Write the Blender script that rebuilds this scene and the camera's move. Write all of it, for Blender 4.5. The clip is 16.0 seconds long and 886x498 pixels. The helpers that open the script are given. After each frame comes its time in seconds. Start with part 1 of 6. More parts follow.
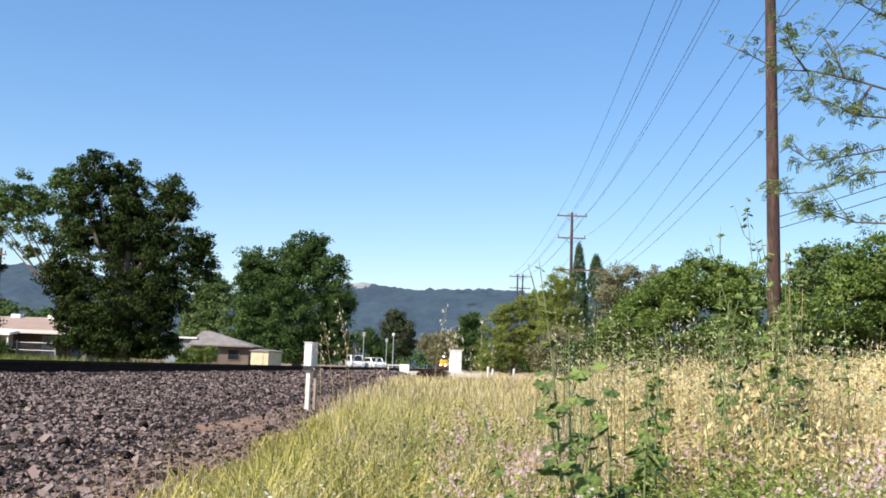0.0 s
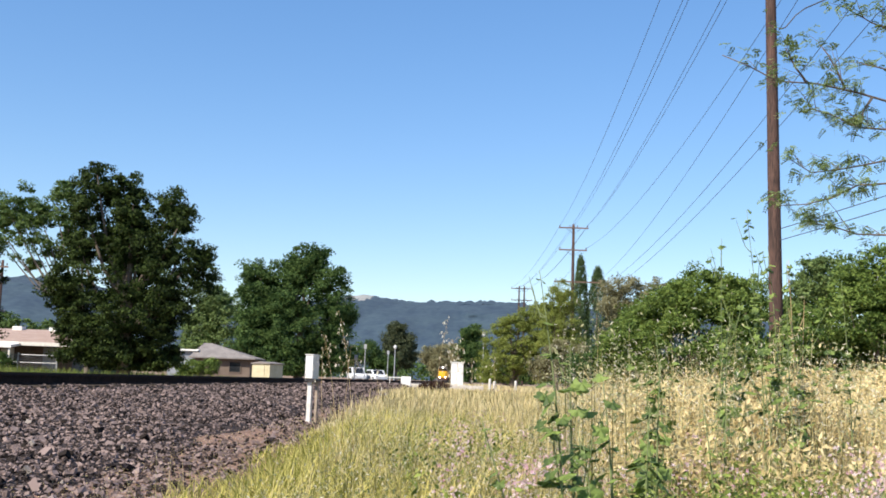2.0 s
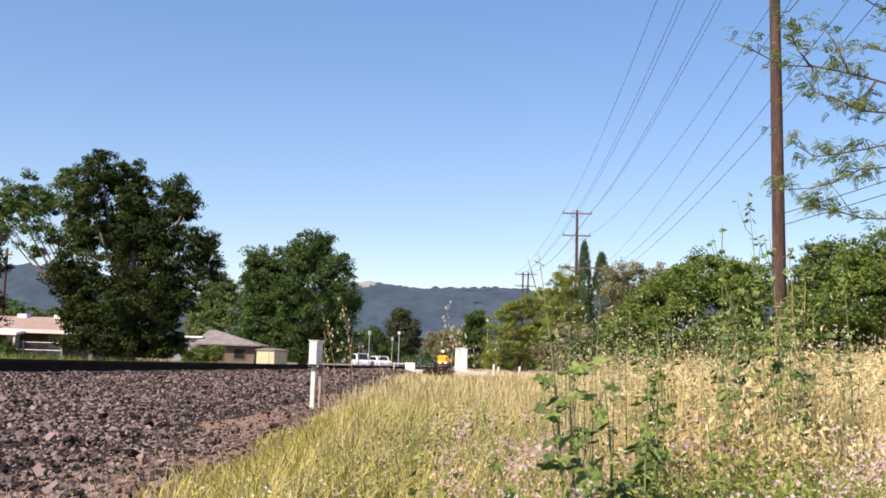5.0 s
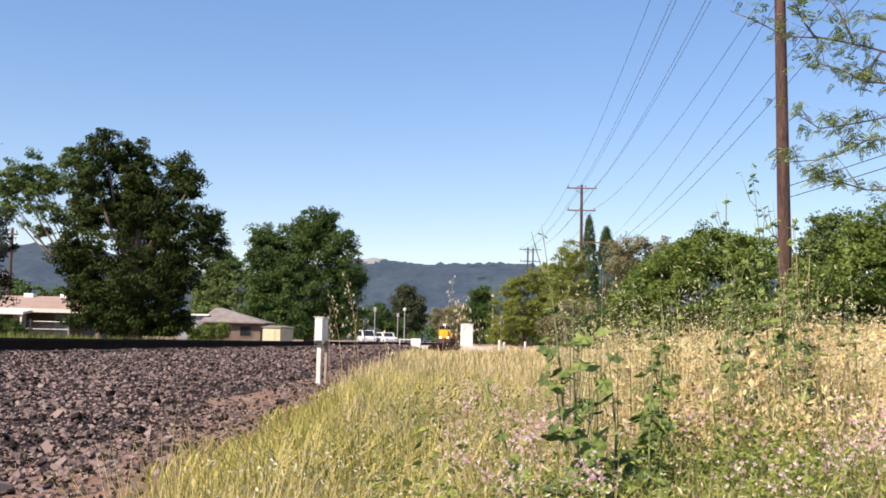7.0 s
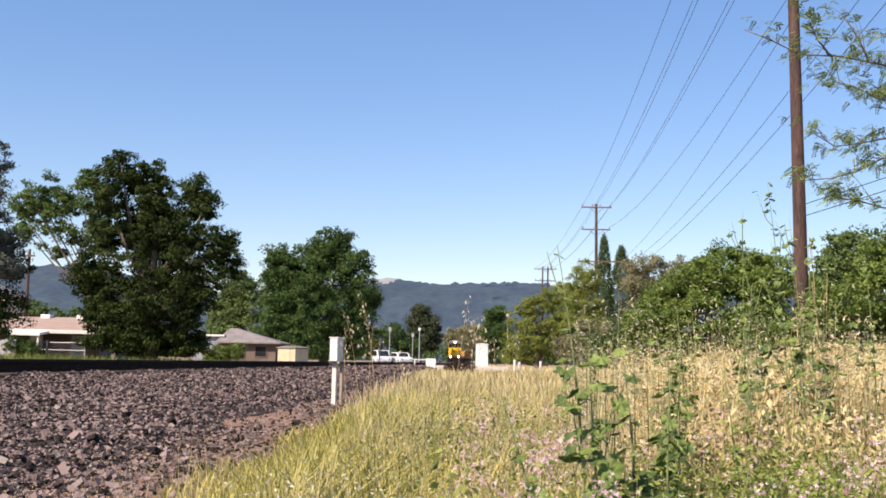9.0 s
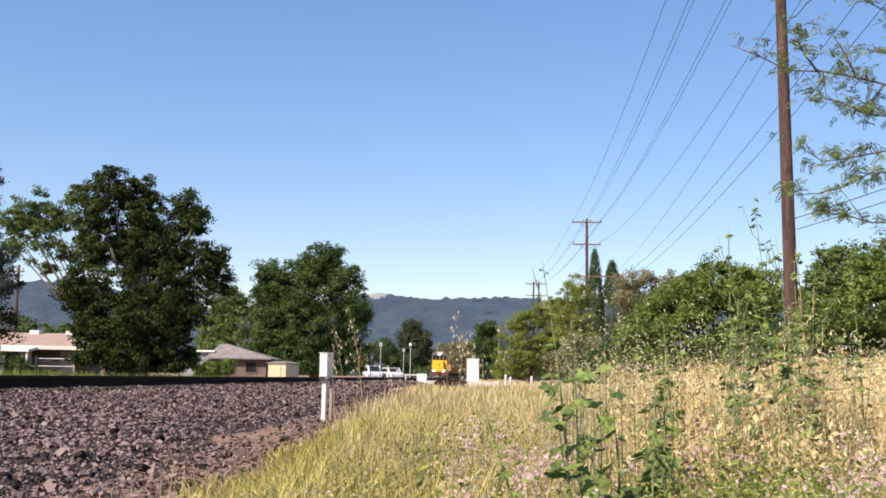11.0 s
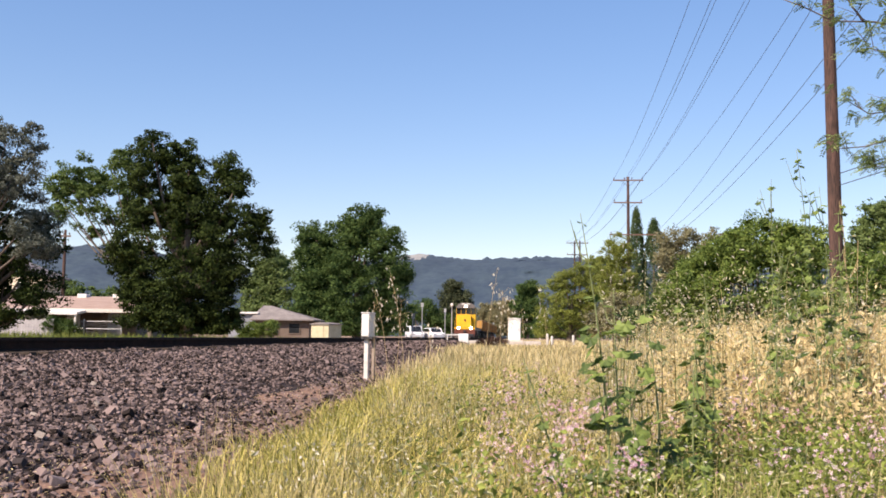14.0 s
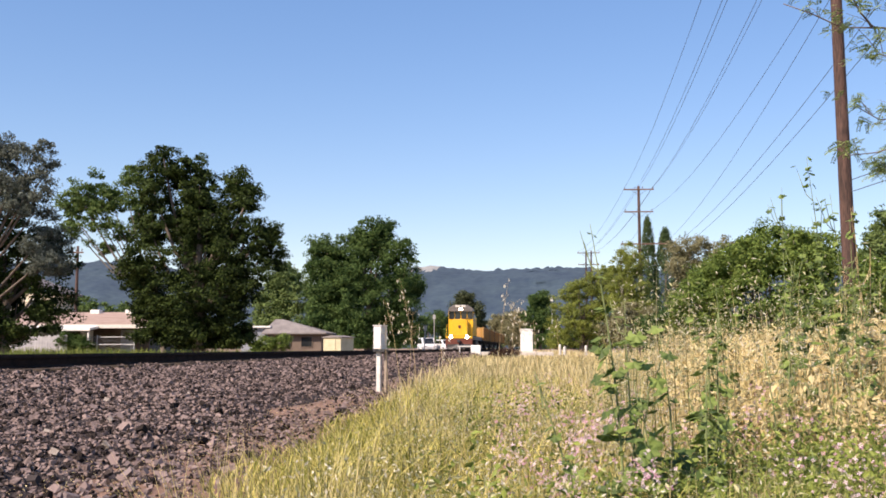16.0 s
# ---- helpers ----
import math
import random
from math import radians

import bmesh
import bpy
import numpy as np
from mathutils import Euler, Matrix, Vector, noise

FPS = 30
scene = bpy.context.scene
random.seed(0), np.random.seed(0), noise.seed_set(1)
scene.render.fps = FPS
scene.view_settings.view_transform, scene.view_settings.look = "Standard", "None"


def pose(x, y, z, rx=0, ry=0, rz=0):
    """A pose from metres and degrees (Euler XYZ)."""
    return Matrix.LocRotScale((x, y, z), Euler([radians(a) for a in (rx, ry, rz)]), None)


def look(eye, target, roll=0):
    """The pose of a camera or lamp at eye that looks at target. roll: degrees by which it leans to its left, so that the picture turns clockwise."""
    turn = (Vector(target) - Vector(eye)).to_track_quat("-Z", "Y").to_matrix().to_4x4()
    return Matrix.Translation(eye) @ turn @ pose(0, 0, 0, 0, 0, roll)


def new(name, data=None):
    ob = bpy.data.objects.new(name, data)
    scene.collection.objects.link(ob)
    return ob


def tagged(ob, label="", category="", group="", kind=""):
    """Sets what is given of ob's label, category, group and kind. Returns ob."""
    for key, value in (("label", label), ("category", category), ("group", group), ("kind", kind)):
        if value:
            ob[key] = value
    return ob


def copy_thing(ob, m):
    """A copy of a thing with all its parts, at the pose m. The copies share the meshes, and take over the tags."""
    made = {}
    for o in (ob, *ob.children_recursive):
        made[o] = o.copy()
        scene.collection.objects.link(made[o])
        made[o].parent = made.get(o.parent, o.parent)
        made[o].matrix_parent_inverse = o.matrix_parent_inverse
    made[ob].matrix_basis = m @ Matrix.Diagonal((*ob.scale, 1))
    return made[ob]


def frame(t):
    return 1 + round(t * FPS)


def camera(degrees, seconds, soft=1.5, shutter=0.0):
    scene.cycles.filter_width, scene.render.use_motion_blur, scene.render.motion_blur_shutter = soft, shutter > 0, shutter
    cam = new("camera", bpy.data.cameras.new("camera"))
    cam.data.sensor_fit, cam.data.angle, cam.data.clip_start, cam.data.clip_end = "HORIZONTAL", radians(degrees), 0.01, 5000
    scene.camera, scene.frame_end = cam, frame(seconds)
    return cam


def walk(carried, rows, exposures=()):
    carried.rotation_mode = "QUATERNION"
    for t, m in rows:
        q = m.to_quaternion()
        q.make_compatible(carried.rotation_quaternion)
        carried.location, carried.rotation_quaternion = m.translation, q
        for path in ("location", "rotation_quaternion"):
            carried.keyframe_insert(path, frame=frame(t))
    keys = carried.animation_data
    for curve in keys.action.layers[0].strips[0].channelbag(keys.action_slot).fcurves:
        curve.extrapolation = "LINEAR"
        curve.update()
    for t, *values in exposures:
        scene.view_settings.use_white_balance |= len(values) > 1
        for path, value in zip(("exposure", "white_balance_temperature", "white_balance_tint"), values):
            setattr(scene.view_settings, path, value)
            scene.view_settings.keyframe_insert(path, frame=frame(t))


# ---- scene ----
cam = camera(46.3, 16.0, soft=1.72)
walk(cam, [
    (0.0, pose(-0.041, 0, 0.825, 96.591, -2.062, 1.325)),
    (0.5, pose(-0.045, 0, 0.826, 96.903, -2.037, 1.693)),
    (1.0, pose(-0.046, 0, 0.825, 96.906, -1.853, 1.379)),
    (1.5, pose(-0.044, 0, 0.824, 97.146, -2.201, 1.297)),
    (2.0, pose(-0.039, 0, 0.825, 97.256, -2.033, 1.413)),
    (2.5, pose(-0.036, 0, 0.825, 97.433, -2.290, 1.196)),
    (3.0, pose(-0.037, 0, 0.826, 97.796, -2.301, 1.564)),
    (3.5, pose(-0.032, 0, 0.823, 97.490, -2.167, 1.286)),
    (4.0, pose(-0.029, 0, 0.822, 97.262, -2.061, 1.372)),
    (6.5, pose(-0.023, 0, 0.809, 95.243, -1.550, 1.991)),
    (7.0, pose(-0.022, 0, 0.809, 95.154, -1.364, 1.960)),
    (7.5, pose(-0.020, 0, 0.811, 95.694, -1.223, 1.975)),
    (8.0, pose(-0.015, 0, 0.811, 96.211, -0.799, 2.641)),
    (8.5, pose(-0.022, 0, 0.810, 95.829, -0.823, 2.842)),
    (9.0, pose(-0.025, 0, 0.812, 96.226, -1.214, 2.788)),
    (11.5, pose(-0.008, 0, 0.814, 97.073, -1.038, 2.268)),
    (12.0, pose(-0.011, 0, 0.809, 96.928, -1.059, 2.793)),
    (12.5, pose(-0.007, 0, 0.806, 96.838, -0.682, 3.436)),
    (13.0, pose(-0.003, 0, 0.801, 95.978, -1.068, 4.542)),
    (13.5, pose(-0.011, 0, 0.797, 95.176, -0.809, 4.822)),
    (14.0, pose(-0.003, 0, 0.797, 94.844, -0.663, 4.594)),
    (14.5, pose(-0.006, 0, 0.797, 95.401, -0.771, 5.241)),
    (15.0, pose(-0.002, 0, 0.799, 95.880, -0.955, 4.908)),
    (15.5, pose(-0.003, 0, 0.799, 95.642, -0.520, 5.028)),
    (16.0, pose(0.000, 0, 0.800, 95.483, 0.000, 5.273)),
], exposures=[(0, 0.6, 6570, 12), (2.5, 0.6, 6630, 13), (4.0, 0.6, 7060, 19), (6.5, 0.6, 7250, 22), (9.0, 0.6, 7150, 22), (12.4, 0.6, 7130, 21), (13.2, 0.6, 7300, 24), (16.0, 0.6, 7250, 23)])

# ---- daylight ----
TO_SUN = Vector((-0.60, -0.64, 0.82)).normalized()
world = bpy.data.worlds.new("sky")
scene.world = world
world.use_nodes = True
wn, wl = world.node_tree.nodes, world.node_tree.links
sky = wn.new("ShaderNodeTexSky")
sky.sky_type = "NISHITA"
sky.sun_disc = False
sky.sun_elevation = math.asin(TO_SUN.z)
sky.sun_rotation = math.atan2(TO_SUN.x, TO_SUN.y)
sky.air_density, sky.dust_density, sky.ozone_density = 1.0, 0.15, 3.5
wn["Background"].inputs["Strength"].default_value = 0.190
even = wn.new("ShaderNodeGamma")
even.inputs["Gamma"].default_value = 0.72
deep = wn.new("ShaderNodeHueSaturation")
deep.inputs["Saturation"].default_value, deep.inputs["Hue"].default_value = 1.40, 0.506
wl.new(sky.outputs[0], even.inputs["Color"])
wl.new(even.outputs[0], deep.inputs["Color"])
wl.new(deep.outputs[0], wn["Background"].inputs["Color"])
sun = new("sun", bpy.data.lights.new("sun", "SUN"))
sun.data.energy, sun.data.angle, sun.data.color = 5.0, radians(0.5), (1.0, 0.93, 0.80)
sun.matrix_world = look(TO_SUN * 50, (0, 0, 0))


# ---- materials ----
def material(name, dark, light, rough=0.8, scale=4.0, fine=40.0, bump=0.3, metal=0.0, spread=0.0, leaf=0.0, glow=0.0, depth=0.02, stretch=(1, 1, 1)):
    """Two scales of noise between two colours; spread varies single pieces, leaf lets light through."""
    m = bpy.data.materials.new(name)
    m.use_nodes = True
    n, l = m.node_tree.nodes, m.node_tree.links
    b = n["Principled BSDF"]
    b.inputs["Roughness"].default_value, b.inputs["Metallic"].default_value = rough, metal
    co = n.new("ShaderNodeTexCoord")
    mp = n.new("ShaderNodeMapping")
    mp.inputs["Scale"].default_value = stretch
    l.new(co.outputs["Object"], mp.inputs["Vector"])
    big, small = n.new("ShaderNodeTexNoise"), n.new("ShaderNodeTexNoise")
    big.inputs["Scale"].default_value, small.inputs["Scale"].default_value = scale, fine
    big.inputs["Detail"].default_value, small.inputs["Detail"].default_value = 4, 3
    l.new(mp.outputs[0], big.inputs["Vector"]), l.new(mp.outputs[0], small.inputs["Vector"])
    add = n.new("ShaderNodeMath")
    add.operation = "ADD"
    l.new(big.outputs["Fac"], add.inputs[0]), l.new(small.outputs["Fac"], add.inputs[1])
    fac = add.outputs[0]
    if spread:
        rnd = n.new("ShaderNodeNewGeometry").outputs["Random Per Island"]
        if spread < 0:
            rnd = n.new("ShaderNodeObjectInfo").outputs["Random"]
        mul = n.new("ShaderNodeMath")
        mul.operation = "MULTIPLY_ADD"
        mul.inputs[1].default_value, mul.inputs[2].default_value = 2 * abs(spread), -abs(spread)
        l.new(rnd, mul.inputs[0])
        more = n.new("ShaderNodeMath")
        more.operation = "ADD"
        l.new(fac, more.inputs[0]), l.new(mul.outputs[0], more.inputs[1])
        fac = more.outputs[0]
    rg = n.new("ShaderNodeMapRange")
    rg.inputs[1].default_value, rg.inputs[2].default_value = 0.7, 1.3
    l.new(fac, rg.inputs[0])
    mix = n.new("ShaderNodeMix")
    mix.data_type = "RGBA"
    mix.inputs[6].default_value, mix.inputs[7].default_value = (*dark, 1), (*light, 1)
    l.new(rg.outputs[0], mix.inputs[0]), l.new(mix.outputs[2], b.inputs["Base Color"])
    if bump:
        bp = n.new("ShaderNodeBump")
        bp.inputs["Strength"].default_value, bp.inputs["Distance"].default_value = bump, depth
        l.new(add.outputs[0], bp.inputs["Height"]), l.new(bp.outputs[0], b.inputs["Normal"])
    if leaf:
        tr, ms = n.new("ShaderNodeBsdfTranslucent"), n.new("ShaderNodeMixShader")
        ms.inputs[0].default_value = leaf
        l.new(mix.outputs[2], tr.inputs["Color"])
        l.new(b.outputs[0], ms.inputs[1]), l.new(tr.outputs[0], ms.inputs[2]), l.new(ms.outputs[0], n["Material Output"].inputs[0])
    if glow:
        b.inputs["Emission Color"].default_value, b.inputs["Emission Strength"].default_value = (*light, 1), glow
    return m


def foliage(name, dark, light, spread=0.32, leaf=0.3, rough=0.65):
    m = material(name, dark, light, rough, 0.6, 9.0, 0, spread=spread, leaf=leaf)
    m.node_tree.nodes["Principled BSDF"].inputs["Specular IOR Level"].default_value = 0.25
    return m


M = dict(
    soil=material("soil", (0.14, 0.09, 0.055), (0.32, 0.21, 0.13), 0.95, 0.7, 30, 0.6),
    bed=material("bed", (0.028, 0.022, 0.021), (0.105, 0.083, 0.076), 0.95, 2.5, 45, 1.0, depth=0.04),
    rust_soil=material("rust_soil", (0.125, 0.072, 0.048), (0.29, 0.172, 0.115), 0.95, 3, 50, 0.8),
    stone=material("stone", (0.022, 0.017, 0.015), (0.25, 0.188, 0.170), 0.85, 20, 90, 0.35, spread=0.62, depth=0.003),
    stone_single=material("stone_single", (0.035, 0.026, 0.025), (0.20, 0.155, 0.145), 0.85, 9, 90, 0.35, spread=-0.8, depth=0.003),
    pale_stone=material("pale_stone", (0.24, 0.20, 0.17), (0.42, 0.36, 0.31), 0.9, 9, 60, 0.4),
    rail=material("rail_steel", (0.012, 0.008, 0.007), (0.04, 0.022, 0.016), 0.9, 6, 60, 0.3),
    tie=material("tie_wood", (0.035, 0.028, 0.022), (0.09, 0.07, 0.055), 0.9, 5, 50, 0.5),
    pole=material("pole_wood", (0.018, 0.010, 0.008), (0.115, 0.062, 0.047), 0.85, 7, 34, 0.7, stretch=(1, 1, 0.14)),
    arm=material("arm_wood", (0.09, 0.055, 0.04), (0.22, 0.14, 0.10), 0.85, 6, 30, 0.4),
    ceramic=material("ceramic", (0.09, 0.05, 0.035), (0.14, 0.08, 0.06), 0.25, 9, 30, 0),
    wire=material("wire", (0.03, 0.03, 0.034), (0.06, 0.06, 0.066), 0.6, 2, 20, 0),
    white=material("white_paint", (0.62, 0.61, 0.57), (0.82, 0.81, 0.78), 0.5, 4, 30, 0.08),
    white_old=material("white_old", (0.5, 0.48, 0.43), (0.74, 0.72, 0.67), 0.6, 8, 60, 0.2),
    dark_metal=material("dark_metal", (0.02, 0.02, 0.022), (0.06, 0.058, 0.06), 0.6, 5, 40, 0.2),
    grey_metal=material("grey_metal", (0.30, 0.31, 0.32), (0.48, 0.49, 0.5), 0.5, 4, 40, 0.1, metal=0.3),
    concrete=material("concrete", (0.42, 0.38, 0.33), (0.62, 0.57, 0.50), 0.9, 2, 25, 0.3),
    asphalt=material("asphalt", (0.035, 0.035, 0.037), (0.075, 0.073, 0.07), 0.9, 2, 60, 0.4),
    bark=material("bark", (0.06, 0.045, 0.035), (0.20, 0.16, 0.125), 0.9, 3, 25, 0.8, stretch=(1, 1, 0.3)),
    bark_pale=material("bark_pale", (0.075, 0.062, 0.05), (0.20, 0.17, 0.135), 0.9, 3, 25, 0.8, stretch=(1, 1, 0.3)),
    oak=foliage("leaf_oak", (0.008, 0.017, 0.005), (0.052, 0.080, 0.018), leaf=0.12),
    maple=foliage("leaf_maple", (0.04, 0.08, 0.02), (0.14, 0.21, 0.055)),
    elm=foliage("leaf_elm", (0.026, 0.058, 0.017), (0.105, 0.168, 0.050)),
    pale=foliage("leaf_pale", (0.06, 0.105, 0.03), (0.18, 0.25, 0.08)),
    grey_leaf=foliage("leaf_grey", (0.045, 0.058, 0.042), (0.175, 0.20, 0.16)),
    pine=foliage("needles", (0.026, 0.040, 0.018), (0.095, 0.115, 0.055)),
    cypress=foliage("leaf_cypress", (0.03, 0.062, 0.02), (0.095, 0.15, 0.052)),
    yellow_leaf=foliage("leaf_yellow_green", (0.11, 0.145, 0.028), (0.28, 0.325, 0.07)),
    brown_leaf=foliage("leaf_brown", (0.13, 0.125, 0.06), (0.30, 0.285, 0.155)),
    bark_leaf=foliage("leaf_dead", (0.04, 0.022, 0.014), (0.13, 0.075, 0.05)),
    shrub=foliage("leaf_shrub", (0.05, 0.095, 0.016), (0.19, 0.265, 0.056)),
    locust=foliage("leaf_locust", (0.085, 0.14, 0.045), (0.26, 0.34, 0.125), leaf=0.4),
    grass=foliage("grass_blade", (0.185, 0.20, 0.03), (0.86, 0.75, 0.25), leaf=0.45, spread=0.6),
    straw=foliage("straw_blade", (0.43, 0.36, 0.16), (0.85, 0.73, 0.42), leaf=0.3),
    mead=foliage("meadow_blade", (0.13, 0.128, 0.037), (0.70, 0.58, 0.275), leaf=0.3, spread=0.65),
    dry=foliage("dry_weed", (0.38, 0.29, 0.125), (0.86, 0.72, 0.40), leaf=0.25, rough=0.8),
    grey_weed=foliage("grey_weed", (0.18, 0.20, 0.085), (0.56, 0.54, 0.30), leaf=0.3),
    seed=foliage("seed_head", (0.50, 0.44, 0.31), (0.86, 0.81, 0.66), leaf=0.3),
    green_weed=foliage("green_weed", (0.085, 0.12, 0.025), (0.31, 0.37, 0.085), leaf=0.35),
    mallow=foliage("leaf_mallow", (0.04, 0.085, 0.018), (0.15, 0.24, 0.06), leaf=0.35),
    mallow_leaf=material("mallow_blade", (0.06, 0.105, 0.022), (0.22, 0.30, 0.066), 0.65, 8, 60, 0.2, spread=-0.4, leaf=0.3),
    stem=material("stem", (0.10, 0.14, 0.045), (0.24, 0.28, 0.11), 0.7, 9, 60, 0.1),
    dry_stem=material("dry_stem", (0.30, 0.20, 0.09), (0.58, 0.44, 0.24), 0.8, 9, 60, 0.1),
    petal=foliage("petal", (0.56, 0.28, 0.38), (0.84, 0.66, 0.70), leaf=0.35, spread=0.6),
    roof_red=material("roof_red", (0.27, 0.175, 0.135), (0.44, 0.33, 0.27), 0.8, 1.2, 18, 0.3, stretch=(1, 3, 1)),
    roof_grey=material("roof_grey", (0.14, 0.125, 0.12), (0.26, 0.235, 0.22), 0.9, 1.5, 20, 0.4),
    wall_brown=material("wall_brown", (0.10, 0.072, 0.056), (0.19, 0.145, 0.115), 0.85, 1, 20, 0.2),
    wall_blue=material("wall_blue", (0.20, 0.22, 0.25), (0.30, 0.33, 0.36), 0.8, 1, 20, 0.2),
    wall_cream=material("wall_cream", (0.58, 0.50, 0.36), (0.74, 0.66, 0.50), 0.8, 1, 20, 0.2),
    shed_yellow=material("shed_yellow", (0.42, 0.38, 0.24), (0.58, 0.53, 0.36), 0.7, 2, 20, 0.1),
    board=material("pale_board", (0.30, 0.295, 0.30), (0.46, 0.45, 0.46), 0.8, 2, 20, 0.2),
    yellow=material("train_yellow", (0.70, 0.36, 0.015), (0.86, 0.50, 0.03), 0.45, 1.5, 14, 0.05),
    orange=material("car_orange", (0.36, 0.17, 0.05), (0.62, 0.34, 0.10), 0.75, 0.8, 12, 0.2),
    train_grey=material("train_grey", (0.26, 0.27, 0.28), (0.42, 0.43, 0.44), 0.55, 1.5, 14, 0.05),
    # the train's grey, darkened to stand for shade on the cab roof
    roof_shaded=material("train_roof", (0.085, 0.075, 0.07), (0.17, 0.155, 0.145), 0.6, 1.5, 14, 0.05),
    red=material("train_red", (0.12, 0.03, 0.02), (0.2, 0.06, 0.035), 0.5, 2, 14, 0),
    glass=material("dark_glass", (0.012, 0.014, 0.016), (0.03, 0.034, 0.038), 0.08, 2, 9, 0),
    brown_post=material("brown_post", (0.20, 0.15, 0.11), (0.40, 0.33, 0.26), 0.8, 8, 60, 0.3),
    lamp=material("headlight", (1.0, 0.95, 0.82), (1.0, 0.95, 0.82), 0.3, 2, 9, 0, glow=9.0),
    rubber=material("rubber", (0.015, 0.015, 0.015), (0.035, 0.034, 0.033), 0.85, 5, 40, 0.1),
    car_white=material("car_white", (0.72, 0.73, 0.74), (0.82, 0.83, 0.84), 0.25, 2, 9, 0),
    tail=material("tail_light", (0.3, 0.015, 0.01), (0.45, 0.03, 0.02), 0.2, 2, 9, 0),
    # ridge colour has the blue of distance haze mixed in; no air is modelled
    hill_hazed=material("hill_hazed", (0.019, 0.039, 0.068), (0.043, 0.073, 0.096), 1.0, 0.012, 0.06, 0),
    hill_bare=material("hill_bare", (0.22, 0.23, 0.22), (0.32, 0.32, 0.30), 1.0, 0.02, 0.1, 0),
)

for dull in ("rail", "tie", "bed", "stone", "oak", "elm"):
    M[dull].node_tree.nodes["Principled BSDF"].inputs["Specular IOR Level"].default_value = 0.1


# ---- mesh building ----
class Build:
    """Collects vertices and faces of one mesh."""

    def __init__(self):
        self.v, self.f = [], []

    def add(self, verts, faces):
        k = len(self.v)
        self.v += [tuple(p) for p in verts]
        self.f += [tuple(i + k for i in q) for q in faces]
        return self

    def box(self, x0, x1, y0, y1, z0, z1, turn=None):
        p = [Vector((x, y, z)) for z in (z0, z1) for y in (y0, y1) for x in (x0, x1)]
        if turn:
            p = [turn @ q for q in p]
        return self.add(p, [(0, 2, 3, 1), (4, 5, 7, 6), (0, 1, 5, 4), (2, 6, 7, 3), (0, 4, 6, 2), (1, 3, 7, 5)])

    def tube(self, points, radii, n=8, caps=True):
        pts = [Vector(p) for p in points]
        rings, vs, fs = [], [], []
        side = None
        for i, p in enumerate(pts):
            d = (pts[min(i + 1, len(pts) - 1)] - pts[max(i - 1, 0)]).normalized()
            ref = side if side is not None else (Vector((1, 0, 0)) if abs(d.x) < 0.9 else Vector((0, 1, 0)))
            side = (ref - d * ref.dot(d)).normalized()
            up = d.cross(side)
            r = radii[i] if isinstance(radii, (list, tuple)) else radii
            vs += [p + (side * math.cos(a) + up * math.sin(a)) * r for a in (2 * math.pi * k / n for k in range(n))]
        for i in range(len(pts) - 1):
            fs += [(i * n + k, i * n + (k + 1) % n, (i + 1) * n + (k + 1) % n, (i + 1) * n + k) for k in range(n)]
        if caps:
            fs += [tuple(range(n))[::-1], tuple((len(pts) - 1) * n + k for k in range(n))]
        return self.add(vs, fs)

    def prism(self, outline, axis, a, b):
        """A closed outline of (u, w) pairs, drawn out along an axis from a to b."""
        put = {"x": lambda u, w, s: (s, u, w), "y": lambda u, w, s: (u, s, w), "z": lambda u, w, s: (u, w, s)}[axis]
        n = len(outline)
        vs = [put(u, w, s) for s in (a, b) for u, w in outline]
        fs = [(k, (k + 1) % n, n + (k + 1) % n, n + k) for k in range(n)]
        return self.add(vs, fs + [tuple(range(n))[::-1], tuple(range(n, 2 * n))])

    def lathe(self, profile, n=16, m=None):
        """Rings of (radius, height) round the z axis, moved by m."""
        vs = [Vector((r * math.cos(2 * math.pi * k / n), r * math.sin(2 * math.pi * k / n), h)) for r, h in profile for k in range(n)]
        if m:
            vs = [m @ p for p in vs]
        fs = [(i * n + k, i * n + (k + 1) % n, (i + 1) * n + (k + 1) % n, (i + 1) * n + k) for i in range(len(profile) - 1) for k in range(n)]
        return self.add(vs, fs + [tuple(range(n))[::-1], tuple((len(profile) - 1) * n + k for k in range(n))])

    def mesh(self, name, mat, bevel=0.0, smooth=False):
        bm = bmesh.new()
        vs = [bm.verts.new(p) for p in self.v]
        for q in self.f:
            try:
                bm.faces.new([vs[i] for i in q])
            except ValueError:
                pass
        bmesh.ops.recalc_face_normals(bm, faces=bm.faces)
        if bevel:
            bmesh.ops.bevel(bm, geom=[e for e in bm.edges if e.is_manifold and e.calc_face_angle(0) > 0.6], offset=bevel, segments=2, affect="EDGES", profile=0.6)
        for q in bm.faces:
            q.smooth = smooth
        me = bpy.data.meshes.new(name)
        bm.to_mesh(me)
        bm.free()
        me.materials.append(mat)
        return me


def part(name, b, mat, parent=None, label="", bevel=0.0, smooth=False):
    ob = new(name, b.mesh(name, mat, bevel, smooth))
    ob.parent = parent
    return tagged(ob, label)


def thing(name, at, label, category, group="", kind="", rz=0):
    ob = new(name)
    ob.empty_display_size = 0.2
    ob.matrix_basis = pose(*at, 0, 0, rz)
    return tagged(ob, label, category, group, kind)


